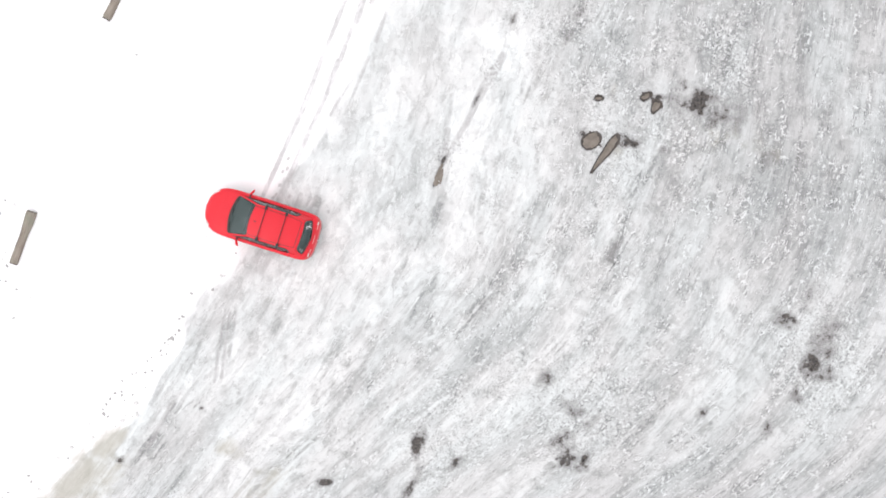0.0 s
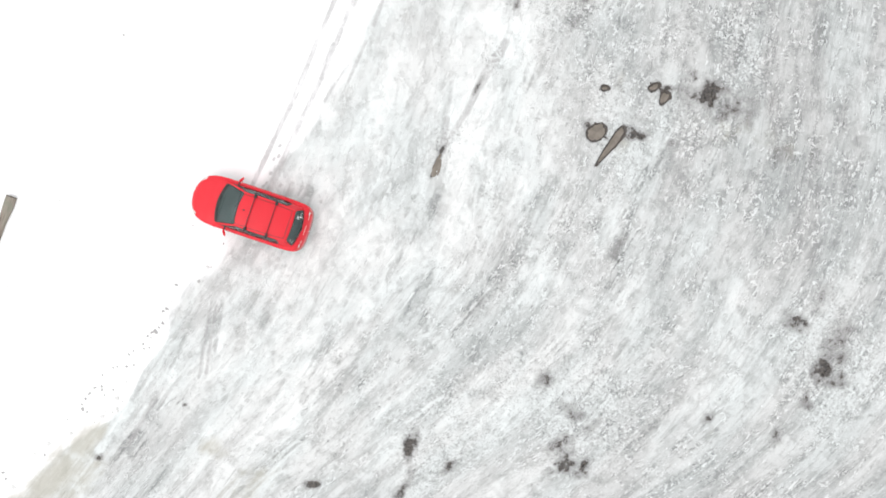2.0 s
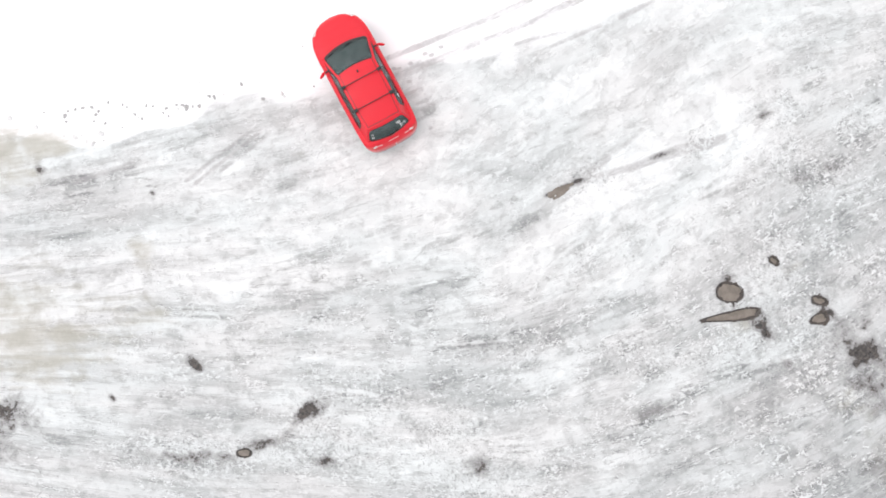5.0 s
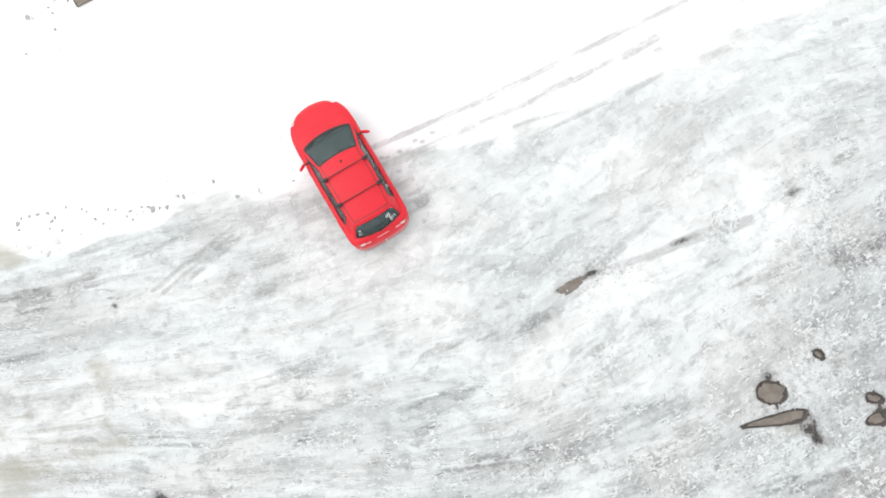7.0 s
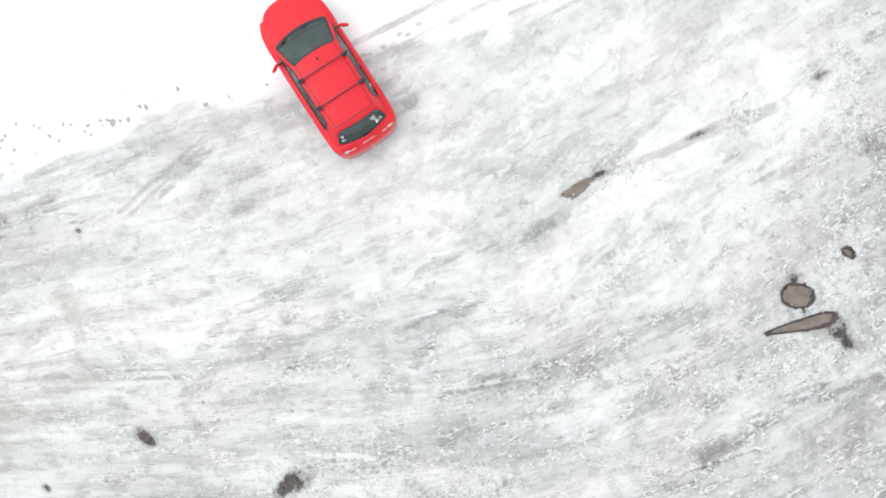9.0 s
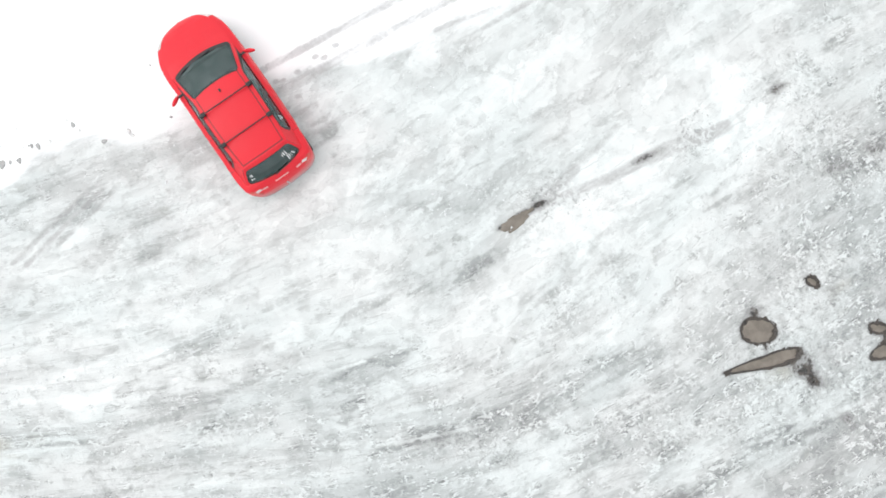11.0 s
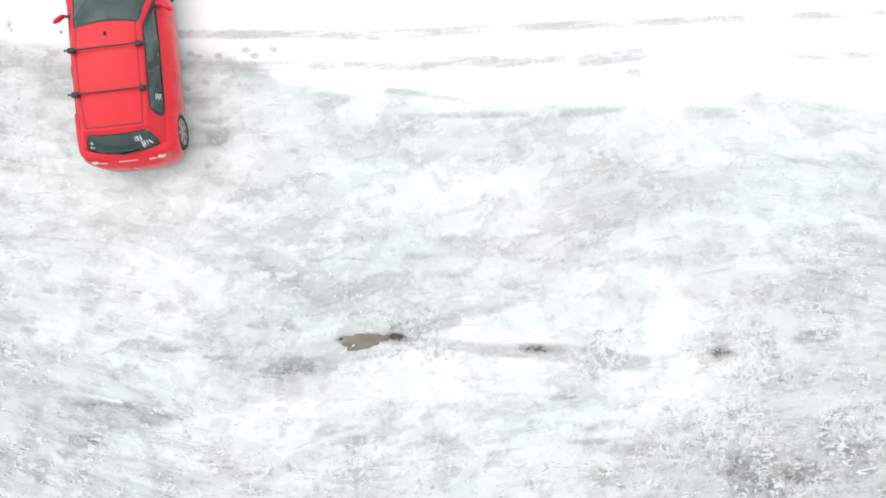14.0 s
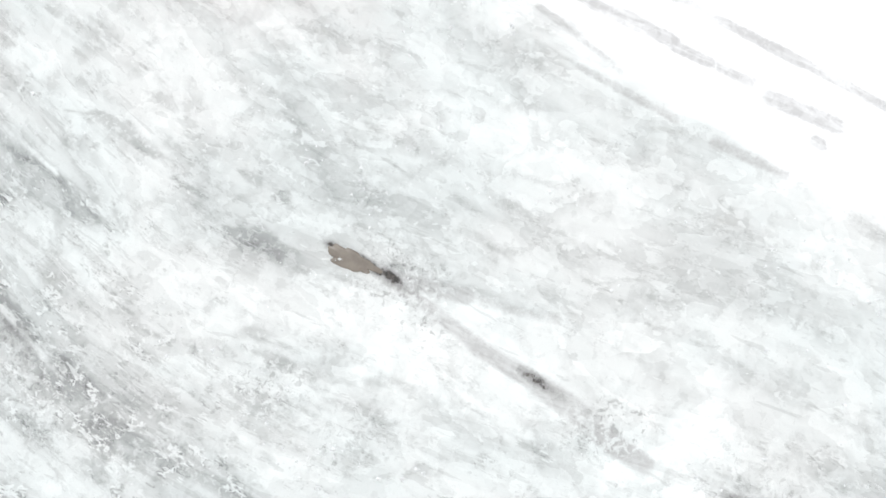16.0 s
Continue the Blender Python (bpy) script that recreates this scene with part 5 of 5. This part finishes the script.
def build_car():
    car = tagged(new("car"), "red compact estate car with black roof bars, parked on snow", "car")
    fine_x = sorted(set(np.round(np.concatenate([np.linspace(-1.515, -1.2, 16), np.linspace(-1.2, 1.6, 57), np.linspace(1.6, 2.585, 34)]), 4).tolist()))

    def covered(x, k):
        b = body_point(x, k)[1] / 0.70
        return k > 1.1 and -1.30 + 0.15 * b * b < x < 1.60 - 0.14 * b * b

    ks = [0, 0.12, 0.25, 0.4, 0.5, 0.62, 0.75, 0.83, 0.9, 0.95, 1.0, 1.06, 1.12, 1.2, 1.3, 1.45, 1.6, 1.8, 2.0]
    hull = sheet(lambda x, k: body_point(x, k), fine_x, ks, 0.0, covered)
    join(hull, sheet(lambda x, k: (x, -body_point(x, k)[1], body_point(x, k)[2]), fine_x, ks, 0.0, covered))
    bmesh.ops.remove_doubles(hull, verts=hull.verts, dist=0.0008)
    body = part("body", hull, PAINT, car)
    under = box(3.5, 1.30, 0.30, (0.45, 0, 0.32), 0.03)
    join(under, box(0.5, 1.0, 0.2, (2.15, 0, 0.34), 0.03))
    part("underbody", under, BLACK, car)
    # shell of the cabin
    bs = steps(-1, 1, 20)
    top = sheet(roof, steps(0, 1, 26), bs, 0.0)
    part("roof", top, PAINT, car)
    edge = 0.93
    for s in (-1, 1):
        part("windscreen_pillar", sheet(screen, [s * edge, s], steps(0, 1, 14)), PAINT, car)
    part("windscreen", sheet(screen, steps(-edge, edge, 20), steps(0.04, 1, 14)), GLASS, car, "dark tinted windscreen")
    up = raised(screen, 0.004)
    seal = sheet(up, steps(-0.95, 0.95, 24), steps(0.0, 0.13, 3))
    join(seal, sheet(up, steps(-0.95, 0.95, 24), steps(0.955, 1.0, 1)))
    for s in (-1, 1):
        join(seal, sheet(up, [s * 0.95, s * 0.905], steps(0.1, 0.97, 12)))
    part("windscreen_seal", seal, TRIM, car)
    for s in (-1, 1):
        part("corner_panel", fillet(raised(screen, 0.007), s * 0.955, 1.005, -s * 0.10, -0.16), PAINT, car)
        part("corner_panel", fillet(raised(screen, 0.007), s * 0.955, -0.005, -s * 0.12, 0.18), PAINT, car)
    for s in (-1, 1):
        wiper = box(0.60, 0.016, 0.014, (0, 0, 0), 0.004)
        ob = part("wiper", wiper, BLACK, car)
        p, q = up(0.06 + 0.42 * s, 0.10), up(0.44 * s + 0.38, 0.16)
        d = Vector(q) - Vector(p)
        ob.matrix_basis = Matrix.Translation((Vector(p) + Vector(q)) / 2 + Vector((0.01, 0, 0.012))) @ d.to_track_quat("X", "Z").to_matrix().to_4x4() @ Matrix.Diagonal((d.length / 0.60, 1, 1, 1))
    # tailgate with its window
    g0, g1, gw = 0.14, 0.93, 0.92
    tb, tv = [-1, -gw] + steps(-gw, gw, 16)[1:-1] + [gw, 1], [0, g0] + steps(g0, g1, 8)[1:-1] + [g1, 1]
    gate = part("tailgate", sheet(tail, tb, tv, 0.0, lambda b, v: abs(b) < gw and g0 < v < g1), PAINT, car)
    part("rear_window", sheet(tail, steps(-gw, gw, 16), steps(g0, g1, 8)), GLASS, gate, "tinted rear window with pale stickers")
    rear = raised(tail, 0.004)
    frame_ = sheet(rear, steps(-gw - 0.01, gw + 0.01, 18), [g0 - 0.01, g0 + 0.025])
    join(frame_, sheet(rear, steps(-gw - 0.01, gw + 0.01, 18), [g1 - 0.03, g1 + 0.01]))
    for s in (-1, 1):
        join(frame_, sheet(rear, [s * (gw - 0.015), s * (gw + 0.01)], steps(g0, g1, 6)))
    part("window_seal", frame_, TRIM, gate)
    for s in (-1, 1):
        for v, dv in ((g0 - 0.012, 0.24), (g1 + 0.012, -0.26)):
            part("corner_panel", fillet(raised(tail, 0.007), s * (gw + 0.012), v, -s * 0.13, dv), PAINT, gate)
    # pale stickers: bars of writing too small to read
    pick = random.Random(3)
    for b0, b1, v0, v1 in ((-0.64, -0.44, 0.24, 0.52), (-0.76, -0.58, 0.50, 0.80), (0.74, 0.86, 0.36, 0.56), (0.68, 0.80, 0.56, 0.78)):
        a = b0
        while a < b1:
            wide, lean = pick.uniform(0.014, 0.034), pick.uniform(-0.03, 0.05)
            low, high = v0 + pick.uniform(0, 0.08), v1 - pick.uniform(0, 0.08)
            stroke = lambda u, v, a=a, wide=wide, lean=lean: raised(tail, 0.006)(a + wide * u + lean * v, low + (high - low) * v)
            part("sticker_bar", sheet(stroke, [0, 1], [0, 0.5, 1]), WHITE, gate, "white sticker")
            a += wide + pick.uniform(0.014, 0.045)
    arm = box(0.44, 0.02, 0.018, (0, 0, 0), 0.005)
    wp = part("rear_wiper", arm, BLACK, gate)
    p, q = Vector(rear(0.02, 0.93)), Vector(rear(-0.48, 0.84))
    wp.matrix_basis = Matrix.Translation((p + q) / 2 + Vector((-0.012, 0, 0.01))) @ (q - p).to_track_quat("X", "Z").to_matrix().to_4x4()
    # sides: pillars painted, two panes a side, black post between them
    a0, a1, a2, a3 = 0.085, 0.455, 0.49, 0.845
    v0, v1 = 0.07, 0.88

    def hole(a, v):
        tip = v1 - max(0, (a - 0.72)) * 0.5
        return a0 < a < a3 and v0 < v < tip

    aa = sorted({0, a0, a1, a2, a3, 1, *steps(0.02, 0.98, 46)})
    vv = sorted({0, v0, v1, 1, *steps(0.1, 0.9, 14)})
    for s in (1, -1):
        fn = lambda a, v, s=s: flank(a, v, s)
        side = part("cabin_side", sheet(fn, aa, vv, 0.0, hole), PAINT, car)
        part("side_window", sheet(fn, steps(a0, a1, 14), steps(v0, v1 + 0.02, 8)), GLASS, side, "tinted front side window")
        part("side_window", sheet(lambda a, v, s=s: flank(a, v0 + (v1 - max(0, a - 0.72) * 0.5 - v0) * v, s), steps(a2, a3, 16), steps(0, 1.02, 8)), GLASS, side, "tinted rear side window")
        rim_ = raised(fn, 0.005)
        post = sheet(rim_, [a1 - 0.01, a2 + 0.01], steps(v0, v1, 6))
        join(post, sheet(rim_, steps(a0 - 0.03, a3 + 0.01, 40), [v0 - 0.035, v0 + 0.03]))
        join(post, sheet(lambda a, v, f=rim_: f(a, v1 - max(0, a - 0.72) * 0.5 + v), steps(a0 - 0.01, a3 + 0.01, 40), [-0.035, 0.045]))
        join(post, sheet(rim_, [a0 - 0.03, a0 + 0.03], steps(v0, v1, 8)))
        join(post, sheet(rim_, [a3 - 0.02, a3 + 0.01], steps(v0, v1 - 0.13, 6)))
        part("window_frame", post, TRIM, side)
        part("corner_panel", fillet(raised(fn, 0.008), a3 + 0.014, v1 + 0.0, -0.05, -0.36), PAINT, side)
        part("corner_panel", fillet(raised(fn, 0.008), a3 + 0.014, v0 - 0.045, -0.08, 0.40), PAINT, side)
        if s == -1:
            for k in range(4):
                part("sticker_bar", sheet(raised(fn, 0.008), [0.70, 0.735 + 0.01 * (k % 2)], [0.26 + 0.085 * k, 0.30 + 0.085 * k]), WHITE, side, "white sticker")
        # ditch in the roof beside the panel
        part("roof_seam", sheet(raised(lambda a, b, s=s: roof(a, s * b), 0.003), steps(0.0, 0.97, 24), [0.862, 0.885]), TRIM, car)
        # door joints and handles
        for xj in (0.98, 0.02, -0.78):
            part("door_joint", sheet(lambda k, q, s=s, xj=xj: (xj + q, s * (body_point(xj, k)[1] + 0.002), body_point(xj, k)[2] + 0.001), steps(0.05, 1.0, 14), [-0.004, 0.004]), TRIM, body)
        for xh in (0.22, -0.62):
            q = body_point(xh, 0.83)
            part("door_handle", box(0.17, 0.03, 0.035, (xh, s * (q[1] - 0.002), q[2]), 0.01), PAINT, body)
        # mirror
        mirror = part("door_mirror", box(0.05, 0.15, 0.02, (1.13, s * 0.80, 0.965), 0.008), BLACK, car)
        shell = bmesh.new()
        bmesh.ops.create_uvsphere(shell, u_segments=20, v_segments=12, radius=1)
        bmesh.ops.transform(shell, matrix=pose(1.09, s * 0.925, 0.995, 0, 0, 30 * s) @ Matrix.Diagonal((0.042, 0.125, 0.06, 1)), verts=shell.verts)
        part("mirror_shell", shell, PAINT, mirror, "red mirror housing")
        # lamps
        head = sheet(lambda x, k, s=s: (x + 0.003, s * (body_point(x, k)[1] + 0.004), body_point(x, k)[2] + 0.004), steps(2.24, 2.46, 14), [0.75, 0.83, 0.9, 0.95, 1.0, 1.05])
        part("headlight", head, LENS, body, "clear headlight lens")
        tl = sheet(lambda x, k, s=s: (x - 0.003, s * (body_point(x, k)[1] * 1.008), body_point(x, k)[2] + 0.004), steps(-1.465, -1.34, 8), [0.75, 0.83, 0.9, 0.97, 1.0])
        part("tail_light", tl, RED_LENS, body, "red tail lamp")
        # pale sheets put in for the highlights on the lamp top and inboard of it
        part("lamp_cap", sheet(lambda x, k, s=s: (x - 0.004, s * (body_point(x, k)[1] * 1.004), body_point(x, k)[2] + 0.007), steps(-1.422, -1.382, 4), [0.97, 1.03, 1.09, 1.15]), LENS, body, "pale lamp top")
        part("tail_highlight", sheet(lambda x, y, s=s: (x + 0.10 * (y - 0.4), s * y, float(np.interp(x, TOP_X, TOP_Z)) + 0.048), steps(-1.442, -1.416, 2), steps(0.36, 0.48, 4)), PALE_RED, body, "pale highlight beside the tail lamp")
        for x in HUBS:
            wheel(car, x, s)
    part("badge_strip", sheet(lambda x, y: (x, y, float(np.interp(x, TOP_X, TOP_Z)) + 0.048), steps(-1.436, -1.418, 2), steps(-0.16, 0.16, 6)), PALE_RED, body, "pale badge strip")
    part("tailgate_joint", sheet(raised(roof, 0.003), [0.966, 0.975], steps(-0.89, 0.89, 16)), TRIM, car)
    aerial = box(0.07, 0.045, 0.03, (0.62, 0, roof_z(0.62) + 0.008), 0.012)
    join(aerial, box(0.012, 0.012, 0.05, (0.60, 0, roof_z(0.62) + 0.035), 0.003, Matrix.Rotation(radians(-40), 4, "Y")))
    part("aerial", aerial, BLACK, car)
    # roof bars
    for xb in (0.38, -0.355):
        z = roof_z(xb) + 0.055
        bar = part("roof_bar", box(0.024, 1.30, 0.022, (xb, 0, z), 0.008), BLACK, car, "black square roof bar")
        for s in (-1, 1):
            foot = box(0.085, 0.10, 0.085, (xb, s * 0.555, z - 0.03), 0.015)
            join(foot, box(0.07, 0.03, 0.10, (xb, s * 0.61, z - 0.06), 0.008))
            part("clamp_foot", foot, BLACK, bar)
            part("end_cap", box(0.038, 0.02, 0.03, (xb, s * 0.655, z), 0.006), TRIM, bar)
    # inside
    part("dashboard", box(0.50, 1.34, 0.22, (1.24, 0, 0.84), 0.06), BLACK, car)
    steer = bmesh.new()
    for i in range(28):
        a = i / 28 * 2 * math.pi
        join(steer, box(0.03, 0.045, 0.03, (0, 0.18 * math.cos(a), 0.18 * math.sin(a)), 0.008, Matrix.Rotation(a, 4, "X")))
    join(steer, box(0.03, 0.34, 0.05, (0, 0, 0), 0.01))
    bmesh.ops.transform(steer, matrix=pose(0.86, 0.34, 0.88, 0, 25, 0), verts=steer.verts)
    part("steering_wheel", steer, BLACK, car)
    for s in (-1, 1):
        seat = box(0.50, 0.48, 0.16, (0.40, s * 0.34, 0.55), 0.05)
        join(seat, box(0.14, 0.46, 0.58, (0.12, s * 0.34, 0.86), 0.05, Matrix.Rotation(radians(-14), 4, "Y")))
        join(seat, box(0.08, 0.24, 0.15, (0.01, s * 0.34, 1.17), 0.03))
        part("front_seat", seat, CLOTH, car)
    bench = box(0.46, 1.16, 0.16, (-0.42, 0, 0.55), 0.05)
    join(bench, box(0.13, 1.14, 0.52, (-0.70, 0, 0.80), 0.05, Matrix.Rotation(radians(-16), 4, "Y")))
    part("rear_seat", bench, CLOTH, car)
    part("parcel_shelf", box(0.46, 1.22, 0.03, (-1.02, 0, 0.93), 0.01), CLOTH, car)
    car.matrix_world = pose(-5.233, 0.869, 0.0, 0, 0, 162.4)
    return car


build_car()


# ---------------------------------------------------------------- logs and frozen clods
def log(x, y, length, r0, r1, turn, seed):
    """A peeled pole half sunk into the snow, thicker at its butt, with a strip of bark left on one side."""
    rnd = random.Random(seed)

    def skin(u, a, out=0.0):
        rad = (r0 + (r1 - r0) * float(smooth01((u - 0.5) / 0.35))) * (1 + 0.05 * math.sin(5 * u + seed)) * (0.93 if u in (0, 1) else 1) + out
        return ((u - 0.5) * length, 0.02 * math.sin(3.1 * u + seed * 2) + rad * (1 + 0.05 * math.sin(3 * a + 4 * u + seed)) * math.cos(a), rad * 0.8 * (1 + 0.04 * math.sin(2 * a + 7 * u)) * math.sin(a))

    bm = bmesh.new()
    n = 22
    rings = [[bm.verts.new(Vector(skin(u, k / n * 2 * math.pi)) * rnd.uniform(0.995, 1.005)) for k in range(n)] for u in steps(0, 1, 16)]
    for p, q in zip(rings, rings[1:]):
        for k in range(n):
            bm.faces.new((p[k], q[k], q[(k + 1) % n], p[(k + 1) % n]))
    for ring in (rings[0], rings[-1]):
        bm.faces.new(ring)
    ob = part("log", bm, WOOD, None)
    for u, tip in ((0.0, -1), (1.0, 1)):
        bm = bmesh.new()
        rim = [bm.verts.new(Vector(skin(u, k / n * 2 * math.pi, 0.004)) - Vector((tip * 0.022, 0, 0))) for k in range(n)]
        lip = [bm.verts.new(Vector(skin(u, k / n * 2 * math.pi, 0.002)) + Vector((tip * 0.006, 0, 0))) for k in range(n)]
        for k in range(n):
            bm.faces.new((rim[k], lip[k], lip[(k + 1) % n], rim[(k + 1) % n]))
        bm.faces.new(lip)
        part("cut_end", bm, BARK, ob, "dark wet sawn end")
    ragged = [rnd.uniform(-0.12, 0.12) for _ in range(13)]
    bark = sheet(lambda k, v: skin(0.3 + 0.035 * k, 0.35 + v * (0.5 + ragged[int(k)]), 0.006), list(range(13)), steps(0, 1, 4), 0.008)
    part("bark_strip", bark, BARK, ob, "dark strip of bark")
    ob.matrix_world = pose(x, y, height(x, y) + 0.05, 0, 0, turn)
    return tagged(ob, "weathered grey-brown log lying half sunk in snow", "log", "logs along the snow field")


log(-14.33, 0.51, 1.98, 0.14, 0.19, 72, 1)
log(-10.98, 9.20, 1.92, 0.15, 0.13, 64, 2)


def clod_mesh(seed, material):
    rnd = random.Random(seed)
    bm = bmesh.new()
    bmesh.ops.create_icosphere(bm, subdivisions=2, radius=1)
    ph = [rnd.uniform(0, 6.3) for _ in range(4)]
    for v in bm.verts:
        c = v.co
        v.co = c * (1 + 0.22 * math.sin(3 * c.x + ph[0]) * math.sin(3 * c.y + ph[1]) + 0.14 * math.sin(5 * c.z + 4 * c.x + ph[2]) + rnd.uniform(-0.09, 0.09))
    me = bpy.data.meshes.new("soil_clod")
    bm.to_mesh(me)
    bm.free()
    me.materials.append(material)
    return me


BARE = [clod_mesh(n, SOIL) for n in range(5)]
DUSTED = [clod_mesh(n, FROSTED) for n in range(5, 9)]


def clod(x, y, size, rnd, meshes, label):
    ob = new("soil_clod", rnd.choice(meshes))
    ob.matrix_world = pose(x, y, height(x, y) + size * 0.12, 0, 0, rnd.uniform(0, 360)) @ Matrix.Diagonal((size, size * rnd.uniform(0.5, 0.9), size * 0.4, 1))
    return tagged(ob, label, "clod", "clods at the snow's edge")


# clods: x, y, size; bare ones, and those half covered by snow
CLODS = [
    (-11.47, -5.80, 0.07), (-11.25, -5.26, 0.07), (-11.07, -5.06, 0.06), (-10.83, -5.13, 0.06), (-10.84, -5.01, 0.05), (-11.38, -5.45, 0.05), (-10.82, -4.62, 0.05), (-10.46, -4.37, 0.04), (-10.32, -4.33, 0.04), (-10.00, -4.32, 0.06),
    (-9.75, -4.26, 0.04), (-9.93, -3.90, 0.06), (-9.78, -3.78, 0.04), (-9.45, -3.54, 0.06), (-9.42, -3.70, 0.05), (-9.24, -3.66, 0.04), (-9.30, -3.26, 0.05), (-9.17, -3.14, 0.06), (-8.81, -2.81, 0.06), (-8.78, -2.40, 0.06),
    (-10.44, -5.12, 0.05), (-10.73, -5.31, 0.04), (-11.98, -6.16, 0.04), (-11.50, -5.64, 0.04), (-11.32, -5.89, 0.04), (-15.82, -0.21, 0.06), (-15.43, -0.18, 0.07), (-15.25, -0.25, 0.10), (-15.40, -0.43, 0.07), (-15.31, -0.48, 0.08),
]
CLODS += [
    (-15.39, -0.54, 0.06), (-15.31, -0.36, 0.06), (-14.91, -0.50, 0.07), (-14.56, -1.34, 0.06), (-14.67, -2.36, 0.05), (-15.38, -1.60, 0.09), (-15.69, -1.09, 0.08), (-15.16, -1.02, 0.04), (-14.95, -1.05, 0.05), (-14.97, 1.84, 0.05),
    (-15.17, 1.38, 0.08), (-10.31, 7.07, 0.05), (-14.13, -8.00, 0.06), (-14.03, -8.21, 0.05), (-14.85, -8.59, 0.05), (-12.73, -7.38, 0.05), (-8.67, -2.32, 0.07), (-7.60, -1.36, 0.06), (-6.78, -0.05, 0.04), (-7.84, 0.56, 0.03),
    (-8.36, -1.49, 0.06), (-9.04, -3.11, 0.09), (-8.79, -2.82, 0.06), (-8.93, -2.96, 0.05),
]
COVERED = [
    (-11.85, -6.64, 0.09), (-10.31, -5.42, 0.12), (-10.30, -5.80, 0.13), (-10.46, -5.90, 0.07), (-10.81, -6.04, 0.10), (-11.87, -6.24, 0.05), (-10.30, -4.64, 0.04), (-10.08, -4.10, 0.04), (-9.19, -3.32, 0.07), (-15.08, -0.27, 0.06),
    (-15.21, -0.76, 0.11), (-15.28, -1.53, 0.09), (-14.08, -1.64, 0.08), (-14.39, -2.39, 0.05), (-15.00, -1.78, 0.05), (-14.96, -0.01, 0.06), (-15.76, -0.97, 0.12), (-14.65, 1.68, 0.09), (-12.38, 1.34, 0.07), (-13.07, -7.36, 0.09),
    (-12.61, -7.00, 0.11), (-15.07, -8.77, 0.07), (-13.77, -8.49, 0.09), (-8.17, -1.50, 0.05), (-7.31, -0.87, 0.09), (-7.19, -0.87, 0.06), (-8.52, -1.49, 0.05), (-8.54, -2.07, 0.05),
]
rnd = random.Random(4)
for x, y, size in CLODS:
    clod(x, y, size * 0.98, rnd, BARE, "dark frozen clod of soil lying on snow")
for x, y, size in COVERED:
    clod(x, y, size * 0.85, rnd, DUSTED, "pale frozen clod of soil dusted with snow")
edge_y, edge_x = np.array(EDGE).T
for _ in range(16):
    y = rnd.uniform(-6.6, -1.9)
    x = float(np.interp(y, edge_y, edge_x)) - abs(rnd.gauss(0.25, 0.55)) + 0.1
    clod(x, y, rnd.choice((0.018, 0.023, 0.028)), rnd, BARE, "small dark crumb of frozen soil on snow")


def build_crumbs():
    """Loose crumbs of ice, thickest along the tyre paths."""
    rs = np.random.RandomState(11)
    n = 1800
    x, y = rs.uniform(-11, 14, n * 6), rs.uniform(-10, 12, n * 6)
    R, A = paths(x, y)
    keep = (x > np.interp(y, edge_y, edge_x) + 0.2) & (rs.rand(n * 6) < np.clip(8 * (fbm(R * 1.4, A * 0.5) - 0.56), 0.004, 1)) & (np.max([blob(x, y, *row) for row in SOAKED], axis=0) < 0.4) & (np.hypot((x + 4.8) / 2.7, (y - 0.8) / 1.6) > 1)
    x, y = x[keep][:n], y[keep][:n]
    tri = np.array([(1, 0, -0.3), (-0.5, 0.8, -0.3), (-0.6, -0.75, -0.3), (0.1, 0.1, 0.75), (0.5, 0.55, 0.3)])
    faces = np.array([(0, 4, 3), (4, 1, 3), (1, 2, 3), (2, 0, 3), (0, 1, 4)])
    co, fa = [], []
    for k in range(len(x)):
        a, s = rs.uniform(0, 6.28), rs.choice((0.016, 0.026, 0.04, 0.06), p=(0.3, 0.4, 0.22, 0.08))
        c, d = math.cos(a) * s, math.sin(a) * s
        p = tri * rs.uniform(0.7, 1.3, (5, 1))
        co.append(np.stack([x[k] + p[:, 0] * c - p[:, 1] * d, y[k] + p[:, 0] * d + p[:, 1] * c, height(x[k], y[k]) + p[:, 2] * s * 0.6], -1))
        fa.append(faces + 5 * k)
    me = bpy.data.meshes.new("ice_crumbs")
    me.from_pydata(np.concatenate(co).tolist(), [], np.concatenate(fa).tolist())
    me.materials.append(ICE)
    tagged(new("ice_crumbs", me), "loose crumbs of ice scattered over the packed snow", "ice", kind="stuff")


build_crumbs()
